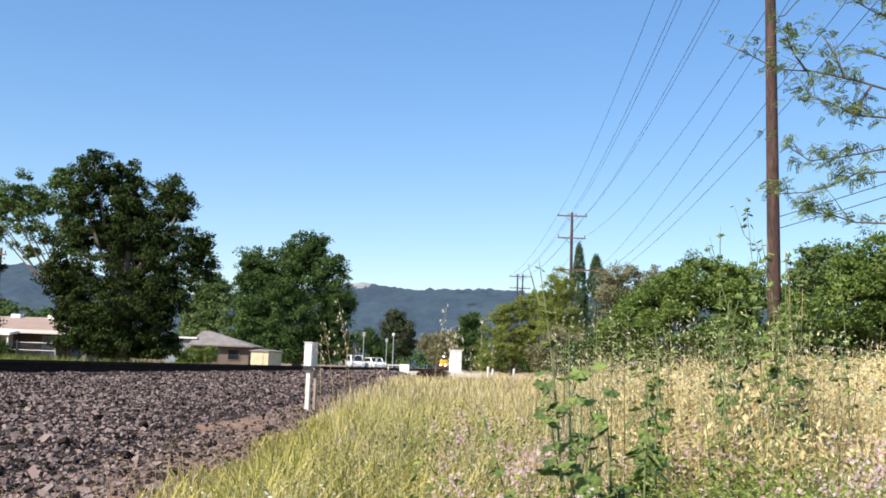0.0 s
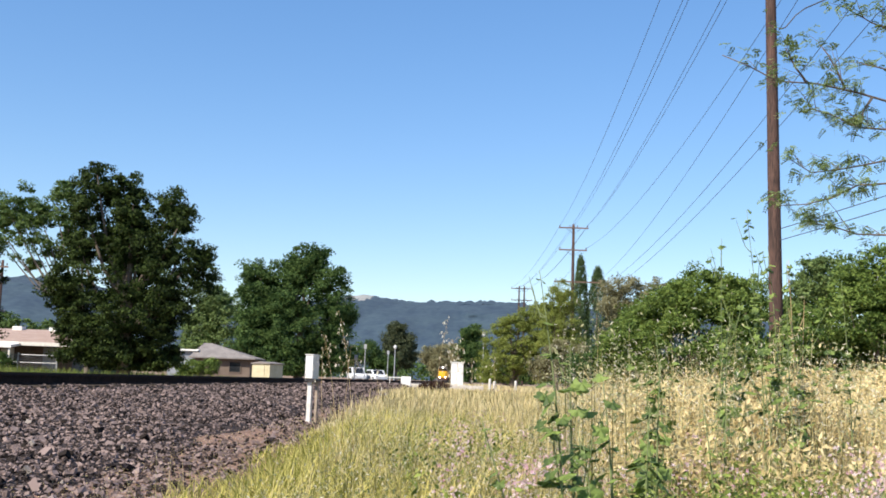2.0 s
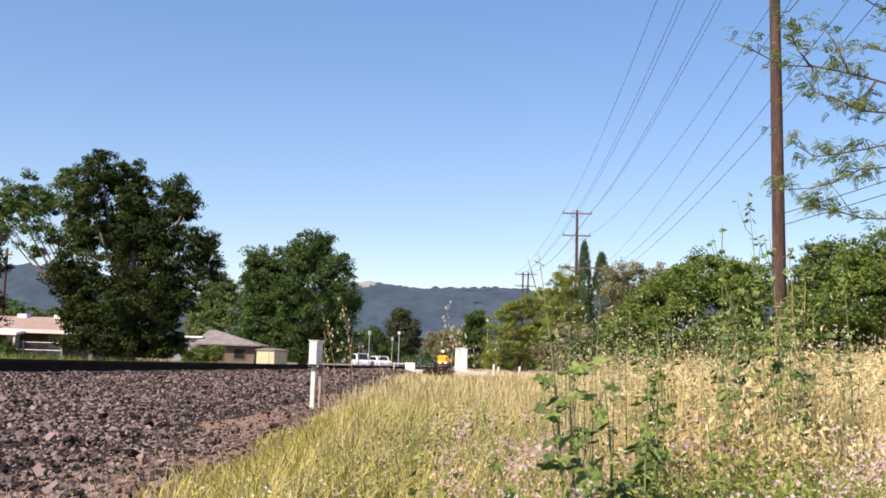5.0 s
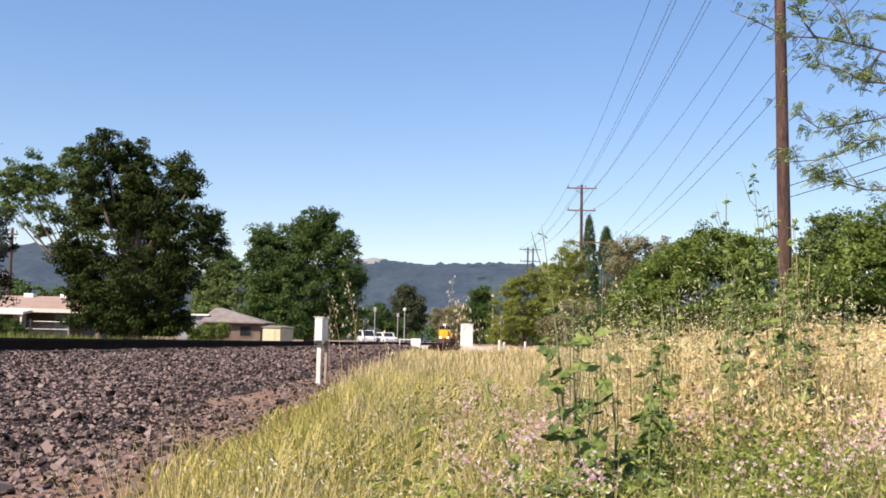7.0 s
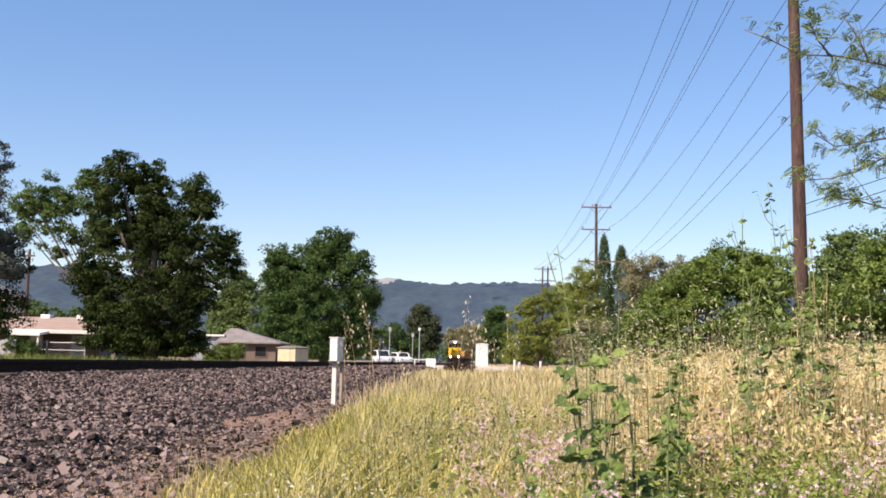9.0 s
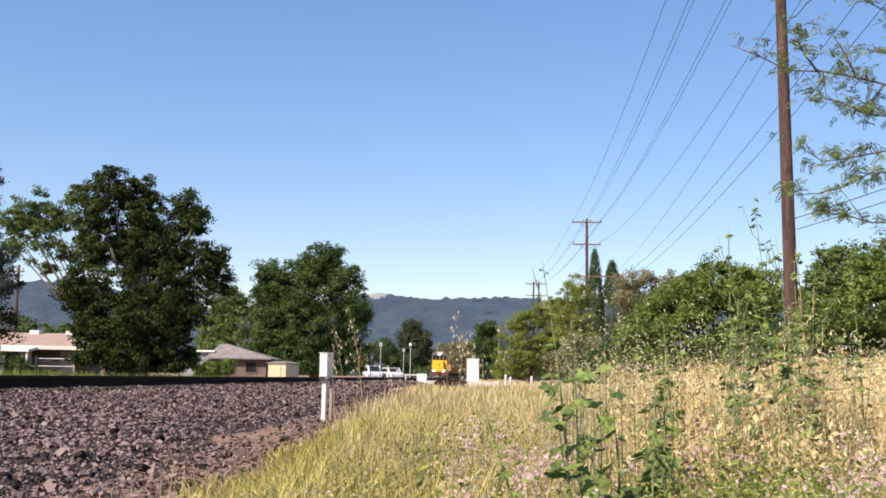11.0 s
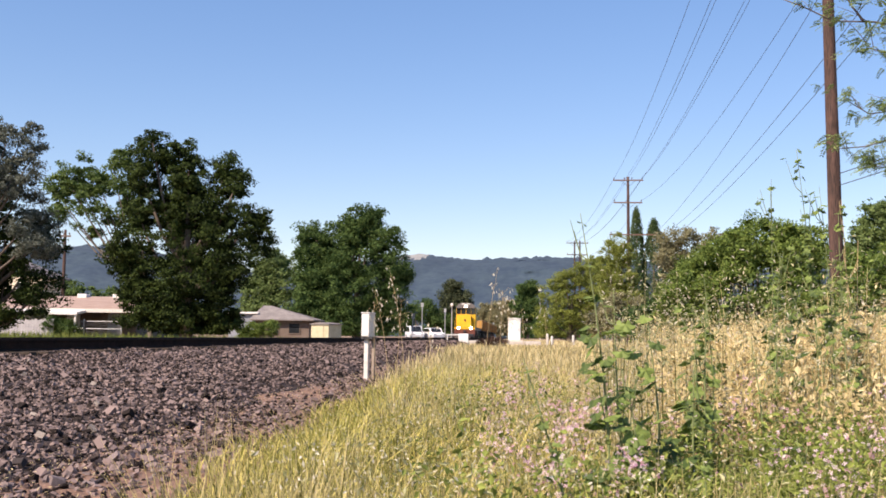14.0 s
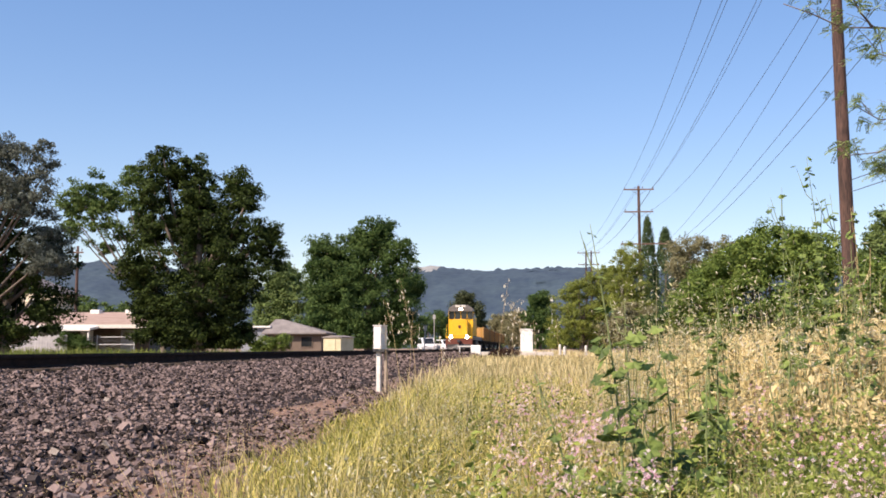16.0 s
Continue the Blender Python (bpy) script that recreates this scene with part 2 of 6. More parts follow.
def fast_mesh(name, verts, faces, mat):
    """A mesh from arrays: vertices (n, 3) and faces (m, k)."""
    verts, faces = np.asarray(verts, dtype=np.float32), np.asarray(faces, dtype=np.int32)
    me = bpy.data.meshes.new(name)
    me.vertices.add(len(verts))
    me.vertices.foreach_set("co", verts.ravel())
    me.loops.add(faces.size)
    me.loops.foreach_set("vertex_index", faces.ravel())
    me.polygons.add(len(faces))
    me.polygons.foreach_set("loop_start", np.arange(len(faces), dtype=np.int32) * faces.shape[1])
    me.polygons.foreach_set("use_smooth", np.zeros(len(faces), dtype=bool))
    me.update(calc_edges=True)
    me.validate()
    me.materials.append(mat)
    return me


RNG = np.random.default_rng(7)


def unit(a):
    return a / np.maximum(np.linalg.norm(a, axis=1, keepdims=True), 1e-6)


def leaves(name, at, size, mat, parent=None, lift=0.35, slim=0.5, droop=0.0, out=None, single=False):
    """Leaf blades at many places: four corners bent along the midrib, or one pointed blade each where they are far off."""
    n = len(at)
    along = unit(RNG.normal(size=(n, 3)) + np.array([0, 0, -droop]))
    face = unit(RNG.normal(size=(n, 3)) * (0.6 if out is not None else 1.0) + np.array([0, 0, lift]) + (0 if out is None else out))
    side = unit(np.cross(along, face))
    up = np.cross(side, along)
    s = (size * RNG.uniform(0.6, 1.3, n))[:, None]
    if single:
        v = np.stack([at - along * s * 0.5 - side * s * slim * 0.5, at - along * s * 0.45 + side * s * slim * 0.5, at + along * s * 0.55], axis=1)
        ob = new(name, fast_mesh(name, v.reshape(-1, 3), np.arange(3 * n).reshape(-1, 3), mat))
        ob.parent = parent
        return ob
    v = np.stack([at - along * s * 0.5, at + side * s * slim * 0.5 + up * s * 0.12, at + along * s * 0.5, at - side * s * slim * 0.5 + up * s * 0.12], axis=1)
    k = np.arange(n)[:, None] * 4
    f = np.concatenate([k + np.array([[0, 1, 2]]), k + np.array([[0, 2, 3]])])
    ob = new(name, fast_mesh(name, v.reshape(-1, 3), f, mat))
    ob.parent = parent
    return ob


def crown_points(lobes, clumps, per, spread, inner=0.55):
    """Leaf places: clumps spread over the shells of ellipsoid lobes (x, y, z, rx, ry, rz)."""
    lobes = np.array(lobes)
    area = lobes[:, 3] * lobes[:, 5]
    pick = RNG.choice(len(lobes), clumps, p=area / area.sum())
    way = unit(RNG.normal(size=(clumps, 3)))
    dist = RNG.uniform(inner, 1.0, clumps)[:, None] + np.where(RNG.random(clumps) < 0.1, 0.14, 0)[:, None]
    centre = lobes[pick, :3] + way * dist * lobes[pick, 3:]
    size = spread * RNG.uniform(0.5, 1.5, clumps)
    off = unit(RNG.normal(size=(clumps * per, 3))) * (RNG.random(clumps * per) ** 0.5)[:, None]
    at = np.repeat(centre, per, axis=0) + off * (1.7 * np.repeat(size, per))[:, None] * np.array([1, 1, 0.62])
    return at, np.repeat(way, per, axis=0) * 0.45 + off * 1.1


def tree(name, base, lobes, mat, label, clumps=500, per=26, spread=0.3, size=0.22, trunk=0.3, bark="bark", lift=0.35, limbs=True, category="tree", group="", inner=0.55, slim=0.6, top=None, floor=0.5):
    """A tapered trunk with limbs that reach into the lobes of a leafy crown. Lobes: (x, z, r) or (x, z, r, dy)."""
    root = thing(name, base, label, category, group)
    bx, by, bz = base
    full = [(q[0] - bx, (q[3] if len(q) > 3 else RNG.uniform(-0.5, 0.5) * q[2]), q[1] - bz, q[2], q[2] * 1.05, q[2] * 0.92) for q in lobes]
    full += [(q[0] + RNG.uniform(-0.3, 0.3), q[1] + q[3] * 0.8, q[2] * 0.95, q[3] * 0.9, q[3], q[5] * 0.9) for q in full[::2]]
    b = Build()
    high = top or max(q[2] for q in full) * 0.75
    mid = (sum(q[0] for q in full) / len(full)) * 0.6
    spine = [Vector((mid * s * s + 0.08 * math.sin(9 * s + bx), 0.06 * math.sin(7 * s), high * s)) for s in (0, 0.04, 0.15, 0.3, 0.5, 0.75, 1)]
    b.tube(spine, [trunk * 1.5, trunk * 1.1, trunk, trunk * 0.9, trunk * 0.7, trunk * 0.45, trunk * 0.15], 10)
    part("trunk", b, M[bark], root, smooth=True)
    if limbs:
        for q in full[:14]:
            end = Vector(q[:3])
            s = min(max(end.z / high * 0.55, 0.12), 0.8)
            k = max(i for i, w in enumerate((0, 0.04, 0.15, 0.3, 0.5, 0.75, 1)) if w <= s)
            start = spine[k]
            bend = start.lerp(end, 0.5) + Vector((0, 0, -0.12 * (end - start).length))
            part("limb", Build().tube([start, start.lerp(bend, 0.6), bend, bend.lerp(end, 0.6), end + Vector((0, 0, q[5] * 0.3))], [trunk * 0.42, trunk * 0.36, trunk * 0.28, trunk * 0.18, trunk * 0.06], 6), M[bark], root, smooth=True)
    # many small leaves: finer than a single pass, in tight clumps that leave gaps between them
    at, out = crown_points(full, int(clumps * 0.95), int(per * (4.4 if by < 97 else 3.0)), spread * 0.95, inner)
    keep = at[:, 2] > floor
    leaves("crown", at[keep], size * (0.60 if by < 97 else 0.70), M[mat], root, lift, slim * 1.15, out=out[keep], single=True)
    return root


def ground_height(x, y):
    """The lie of the land: a track bed at the left, a shallow swale beside it, open field elsewhere."""
    x, y = np.asarray(x, dtype=float), np.asarray(y, dtype=float)
    edge = toe(y)
    field = 0.12 + 0.05 * np.sin(x * 0.9 + 0.5) * np.cos(y * 0.35) + 0.03 * np.sin(x * 2.7 + y * 1.9)
    near = np.clip((x - edge) / 1.2, 0, 1)
    base = 0.17 * (1 - near) + field * near
    far = np.clip((np.abs(x + 8.3) - 7) / 8, 0, 1) * np.where(x < -8.3, 1, 0)
    return np.where(x < edge, 0.14 + 0.22 * far, base) + np.clip((y - 150) / 200, 0, 1) * 0.3


def toe(y):
    """Where the ballast ends, seen along the track."""
    return -1.25 - 0.045 * np.clip(np.asarray(y, dtype=float), -20, 60)


TRACK = -8.3


def bed_height(x, y):
    """Top of the ballast."""
    e = toe(y) - 0.55
    shoulder = 0.495 - 0.0555 * (x + 7.4)
    flat = np.minimum(shoulder, 0.50)
    lip = np.clip((e - x) / 0.5, 0, 1)
    left = np.clip((x + 11.6) / 1.2, 0, 1)
    worn = 0.14 * np.exp(-((x + 2.55) / 0.55) ** 2 - ((y - 11.3) / 1.7) ** 2)
    flat = flat - worn
    wave = 0.018 * np.sin(x * 3.1 + y * 2.3) + 0.014 * np.sin(x * 7.3 - y * 5.1)
    return (0.10 + (flat - 0.10) * lip) * left + 0.05 * (1 - left) + wave * lip


# ---- land ----
def sheet(name, xs, ys, height, mat, label, category):
    gx, gy = np.meshgrid(xs, ys)
    v = np.stack([gx, gy, height(gx, gy)], axis=-1).reshape(-1, 3)
    w = len(xs)
    i = (np.arange(len(ys) - 1)[:, None] * w + np.arange(w - 1)[None]).reshape(-1, 1)
    ob = new(name, fast_mesh(name, v, i + np.array([[0, 1, w + 1, w]]), mat))
    ob.data.polygons.foreach_set("use_smooth", np.ones(len(ob.data.polygons), dtype=bool))
    return tagged(ob, label, category, kind="structure")


def spaced(points):
    return np.concatenate([np.arange(a, b, s) for a, b, s in points] + [[points[-1][1]]])


sheet("ground", spaced([(-4900, -400, 500), (-400, -60, 40), (-60, -12, 4), (-12, 12, 0.4), (12, 60, 4), (60, 400, 40), (400, 4900, 500)]),
      spaced([(-400, -20, 40), (-20, 0, 2), (0, 40, 0.5), (40, 200, 4), (200, 600, 40), (600, 4800, 300)]),
      ground_height, M["soil"], "brown soil field with sparse dry cover beside the track", "ground")
bed = sheet("track_bed", spaced([(-13, -7, 0.25), (-7, -0.6, 0.16)]), spaced([(-30, 2, 1.0), (2, 30, 0.2), (30, 480, 3)]), bed_height, M["bed"],
            "grey-purple crushed stone bed of the railway", "track bed")

strip_y = spaced([(1, 30, 0.25), (30, 60, 2)])
strip_u = np.linspace(-1.25, 0.9, 15)
gu, gy = np.meshgrid(strip_u, strip_y)
gx = toe(gy) + gu + 0.12 * np.sin(gy * 1.7) + 0.07 * np.sin(gy * 4.3)
gz = ground_height(gx, gy) + 0.03 * np.clip(1 - np.abs(gu) / 1.2, 0, 1) + 0.006 * np.sin(gx * 19) * np.sin(gy * 13) - 0.02 * (gu > 0.84)
gi = (np.arange(len(strip_y) - 1)[:, None] * 15 + np.arange(14)[None]).reshape(-1, 1)
bare = new("dirt_verge", fast_mesh("dirt_verge", np.stack([gx, gy, gz], axis=-1).reshape(-1, 3), gi + np.array([[0, 1, 16, 15]]), M["rust_soil"]))
bare.data.polygons.foreach_set("use_smooth", np.ones(len(bare.data.polygons), dtype=bool))
tagged(bare, "bare reddish-brown dirt between the stones and the grass", "ground", kind="structure")


def hills():
    """A wooded ridge far off, haze put into its colour, with a rough tree line along its crest."""
    xs = np.arange(-2600, 2600, 9.0)
    rows = np.linspace(0, 1, 26)
    crest = 236 + 24 * np.exp(-((xs + 1450) / 420) ** 2) + 10 * np.exp(-((xs + 330) / 90) ** 2) - 16 * np.clip((xs + 300) / 500, 0, 3) + 7 * np.sin(xs / 210) + 4 * np.sin(xs / 67 + 1)
    crest = crest - 70 * np.exp(-((xs + 760) / 260) ** 2)
    gx, gr = np.meshgrid(xs, rows)
    lump = np.array([[noise.fractal(Vector((x / 160, r * 4, 0)), 1.0, 2.0, 4) for x in xs] for r in rows])
    z = crest[None] * np.sin(gr * math.pi / 2) ** 0.85 + lump * 16 * gr + (RNG.random(gx.shape) - 0.4) * 7 * gr
    tuft = np.array([max(0.0, noise.fractal(Vector((x / 34, 7, 0)), 1.0, 2.0, 3)) for x in xs])
    z += (np.minimum(tuft, 0.6) * 26)[None] * np.clip((gr - 0.9) / 0.1, 0, 1)
    y = 2300 + 700 * gr + lump * 60
    v = np.stack([gx, y, z - 4], axis=-1).reshape(-1, 3)
    w = len(xs)
    i = (np.arange(len(rows) - 1)[:, None] * w + np.arange(w - 1)[None]).reshape(-1, 1)
    ob = new("backdrop", fast_mesh("backdrop", v, i + np.array([[0, 1, w + 1, w]]), M["hill_hazed"]))
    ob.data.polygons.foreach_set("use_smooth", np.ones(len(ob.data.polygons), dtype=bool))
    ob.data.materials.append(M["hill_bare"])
    for q in ob.data.polygons:
        c = q.center
        if -352 < c.x < -278 and c.z > 207 + 0.22 * abs(c.x + 325) + 6 * math.sin(c.x / 9):
            q.material_index = 1
    tagged(ob, "hazy blue-green wooded ridge far behind the trees", "hills", kind="structure")


hills()


# ---- track ----
def track():
    root = thing("railway_track", (TRACK, 0, 0), "rusty steel rails on dark timber ties along the stone bed", "railway track", kind="structure")
    head = [(-0.076, 0.0), (0.076, 0.0), (0.076, 0.013), (0.012, 0.032), (0.012, 0.13), (0.036, 0.142), (0.036, 0.175), (0.028, 0.186), (-0.028, 0.186), (-0.036, 0.175), (-0.036, 0.142), (-0.012, 0.13), (-0.012, 0.032), (-0.076, 0.013)]
    for s in (-0.755, 0.755):
        part("rail", Build().prism([(s + u, 0.514 + w) for u, w in head], "y", -30, 480), M["rail"], root)
    tie = Build().box(-1.3, 1.3, -0.11, 0.11, 0.33, 0.512).mesh("tie", M["tie"], 0.012)
    for i in range(260):
        ob = new("tie", tie)
        ob.parent = root
        ob.location = (RNG.uniform(-0.03, 0.03), -20 + i * 0.52, 0)
    return root


track()


# ---- utility poles and wires ----
def crossarm(root, x0, x1, z, pins, big=True):
    a = part("crossarm", Build().box(x0, x1, -0.22, -0.11, z - 0.06, z + 0.06), M["arm"], root, bevel=0.01)
    for x in pins:
        part("insulator", Build().lathe([(0.015, z + 0.05), (0.015, z + 0.13), (0.05, z + 0.14), (0.055, z + 0.18), (0.03, z + 0.2), (0.045, z + 0.23), (0.02, z + 0.27)], 8, Matrix.Translation((x, -0.165, 0))), M["ceramic"], root)
    return a


def utility_pole(at, top, radius, arms, lean=0.0, label=""):
    root = thing("utility_pole", at, label or "tall brown weathered wooden utility pole with crossarms", "utility pole", "poles along the line")
    zs = [-0.4, 0.0] + [(top - at[2]) * k / 6 for k in range(1, 7)]
    part("shaft", Build().tube([(lean * z, 0, z) for z in zs], [radius * (1.08 - 0.42 * z / top) for z in zs], 14), M["pole"], root, smooth=True)
    for x0, x1, z, pins in arms:
        crossarm(root, x0 + lean * z, x1 + lean * z, z - at[2], [p + lean * z for p in pins])
        if x1 - x0 > 2:
            for s in (-1, 1):
                part("brace", Build().tube([(lean * z + s * 0.75, -0.2, z - at[2]), (lean * z, -0.15, z - at[2] - 0.6)], 0.018, 5), M["dark_metal"], root)
    return root


ARMS = [(-1.4, 1.4, 15.55, (-1.3, -0.35, 0.35, 1.3)), (-1.35, 1.3, 13.45, (-1.25, 1.2)), (-1.75, 2.6, 10.45, (-1.6, 1.9, 2.45))]
near_pole = utility_pole((7.88, 27, 0.1), 15.9, 0.175, [ARMS[0], (-1.35, 2.9, 14.0, (-1.25, 2.4))], -0.012, "tall brown weathered wooden utility pole beside the shrubs")
part("bracket", Build().tube([(0.05, -0.1, 10.35), (0.22, -0.1, 10.4), (0.5, -0.1, 10.75), (0.75, -0.1, 10.95), (2.8, -0.17, 11.9)], 0.018, 6), M["dark_metal"], near_pole, "thin dark metal bracket")
utility_pole((9.42, 97, 0.1), 15.9, 0.18, ARMS, -0.003)
for px in (7.3, 8.1):
    utility_pole((px, 160, 0.1), 15.8, 0.17, [(-1.3, 1.3, 15.4, (-1.2, 1.2)), (-1.2, 1.2, 13.6, (-1.1, 1.1))])
utility_pole((6.6, -43, 0.1), 15.9, 0.18, ARMS, 0.0)
utility_pole((-34.6, 75, 0.2), 8.5, 0.14, [(-0.5, 0.5, 8.0, (-0.4, 0.4))], 0.0, "thin dark pole standing behind the low house")


def wire(a, b, sag, radius=0.011):
    a, b = Vector(a), Vector(b)
    pts = [a.lerp(b, s) - Vector((0, 0, sag * 4 * s * (1 - s))) for s in (i / 24 for i in range(25))]
    ob = part("overhead_wire", Build().tube(pts, radius, 5), M["wire"])
    return tagged(ob, "thin dark overhead wire strung between the poles", "wire", "overhead wires")


for o1, z1, o2, z2, sag in ((-1.3, 15.75, -1.3, 15.75, 1.0), (-0.5, 15.75, -0.2, 15.75, 1.0), (-0.3, 15.75, 0.0, 15.75, 1.0), (0.85, 15.75, 1.25, 15.75, 1.1), (1.1, 15.75, 1.3, 15.75, 1.1),
                           (2.4, 14.75, 1.2, 13.65, 1.6), (2.4, 14.15, 2.45, 10.65, 1.2), (2.8, 12.0, 0.2, 8.9, 1.8), (2.8, 10.9, 0.2, 8.1, 1.5)):
    wire((7.69 + o1, 26.83, z1), (9.38 + o2, 96.83, z2), sag)
    wire((7.69 + o1, 26.83, z1), (6.6 + min(o1, 2.4), -43.17, z1 if z1 > 15 else 13.65 if z1 > 14.4 else 10.65), 0.6)
    if z2 > 11:
        wire((9.38 + o2, 96.83, z2), (7.4 + max(min(o2, 1.2), -1.2), 159.83, z2 - 0.15), sag * 0.9, 0.014)
for k in (0, 0.3):
    wire((7.9, 26.83, 4.75 + k), (14.0, 9.0, 6.4 + k), 0.15)


# ---- line-side marker ----
def marker_box():
    root = thing("signal_box", (-2.3, 15, 0.22), "small white metal box on a pale post beside the ballast", "signal box", rz=-14)
    part("post", Build().box(-0.052, 0.012, -0.03, 0.03, -0.2, 0.57), M["white_old"], root, "weathered white post", bevel=0.006)
    # rear post, in a darker brown than the front one
    part("post", Build().box(0.045, 0.085, 0.03, 0.08, -0.2, 0.57), M["brown_post"], root, "brownish second post", bevel=0.004)
    part("plate", Build().box(-0.075, 0.10, -0.09, 0.10, 0.53, 0.565), M["dark_metal"], root, "dark metal base plate", bevel=0.004)
    part("body", Build().box(-0.07, 0.06, -0.10, 0.11, 0.565, 0.905), M["white_old"], root, bevel=0.012)
    part("door", Build().box(-0.062, 0.052, -0.112, -0.098, 0.575, 0.89), M["white"], root, bevel=0.005)
    part("lid", Build().box(-0.076, 0.066, -0.118, 0.116, 0.905, 0.917), M["white"], root, bevel=0.004)
    part("hinge", Build().box(-0.066, -0.056, -0.12, -0.108, 0.82, 0.85), M["grey_metal"], root)
    part("hinge", Build().box(-0.066, -0.056, -0.12, -0.108, 0.61, 0.64), M["grey_metal"], root)


marker_box()


# ---- road crossing with its cabinet, posts and cars ----
def cabinet():
    root = thing("equipment_cabinet", (-1.05, 89, 0.45), "white metal equipment cabinet on a concrete pad", "cabinet")
    part("body", Build().box(-0.52, 0.52, -0.4, 0.4, 0.12, 1.92), M["white"], root, bevel=0.02)
    part("roof", Build().prism([(-0.58, 1.92), (0.58, 1.92), (0.58, 1.97), (0, 2.03), (-0.58, 1.97)], "y", -0.47, 0.47), M["white"], root)
    part("door", Build().box(-0.46, 0.46, -0.42, -0.395, 0.2, 1.85), M["white"], root, bevel=0.01)
    part("handle", Build().box(0.34, 0.38, -0.45, -0.42, 0.95, 1.12), M["grey_metal"], root)
    part("base", Build().box(-0.7, 0.75, -0.6, 0.6, -0.4, 0.12), M["concrete"], root, "pale concrete base", bevel=0.02)


cabinet()
tagged(part("crossing_pad", Build().box(-5.4, 1.2, 86.5, 93.5, 0.0, 0.5), M["concrete"], bevel=0.05), "pale concrete apron at the road crossing", "pavement", kind="structure")
tagged(part("road", Build().box(-60, 40, 136, 144, 0.1, 0.36), M["asphalt"], bevel=0.04), "grey asphalt street crossing the track", "road", kind="structure")


def block(x, y, z, w, h, label):
    root = thing("barrier_block", (x, y, z), label, "barrier")
    part("body", Build().prism([(-0.3, -0.3), (0.3, -0.3), (0.3, h * 0.4), (0.18, h), (-0.18, h), (-0.3, h * 0.4)], "x", -w / 2, w / 2), M["white"], root, bevel=0.02)
    return root


block(-5.15, 85, 0.45, 0.78, 0.62, "white painted concrete block beside the track")
rail_arm = thing("barrier_rail", (-6.0, 86, 0.3), "low white horizontal rail on short posts", "barrier")
part("rail", Build().box(-0.7, 0.7, -0.03, 0.03, 0.62, 0.72), M["white_old"], rail_arm, bevel=0.01)
for px in (-0.55, 0.55):
    part("post", Build().box(px - 0.04, px + 0.04, -0.04, 0.04, -0.2, 0.62), M["white_old"], rail_arm)


def bollard(x, y, h, wide=0.12):
    root = thing("bollard", (x, y, 0.2), "pale post standing by the road crossing", "post", "posts at the crossing")
    part("body", Build().lathe([(wide, -0.2), (wide, h), (wide * 0.8, h + 0.05), (wide * 0.3, h + 0.08)], 10), M["white_old"], root)


for x, y, h in ((1.9, 96, 0.9), (2.35, 97, 0.7), (4.4, 99, 0.8)):
    bollard(x, y, h)


def lamp_post(x, y, h, label):
    root = thing("street_lamp", (x, y, 0.2), label, "street lamp", "street lamps")
    part("pole", Build().tube([(0, 0, -0.2), (0, 0, h * 0.5), (0, 0, h)], [0.09, 0.075, 0.06], 8), M["grey_metal"], root)
    part("head", Build().lathe([(0.06, h), (0.2, h + 0.05), (0.22, h + 0.35), (0.05, h + 0.5)], 10), M["white"], root, "white lantern head")


lamp_post(-10.8, 150, 5.0, "slim grey lamp post with a white lantern head")
for x, y, h, lean in ((-11.1, 100, 2.8, 4), (-12.1, 120, 4.5, 0), (-11.0, 140, 4.4, 0)):
    gate = thing("signal_post", (x, y, 0.2), "slim pale post with a small plate at the road crossing", "post", "signal posts at the crossing")
    part("pole", Build().tube([(0, 0, -0.2), (lean * 0.02, 0, h * 0.5), (lean * 0.04, 0, h)], 0.05, 8), M["grey_metal"], gate)
    part("plate", Build().box(lean * 0.04 - 0.16, lean * 0.04 + 0.16, -0.1, -0.07, h - 0.5, h), M["grey_metal"], gate, bevel=0.01)
lamp_post(1.6, 125, 6.2, "slim grey lamp post with a white lantern head")


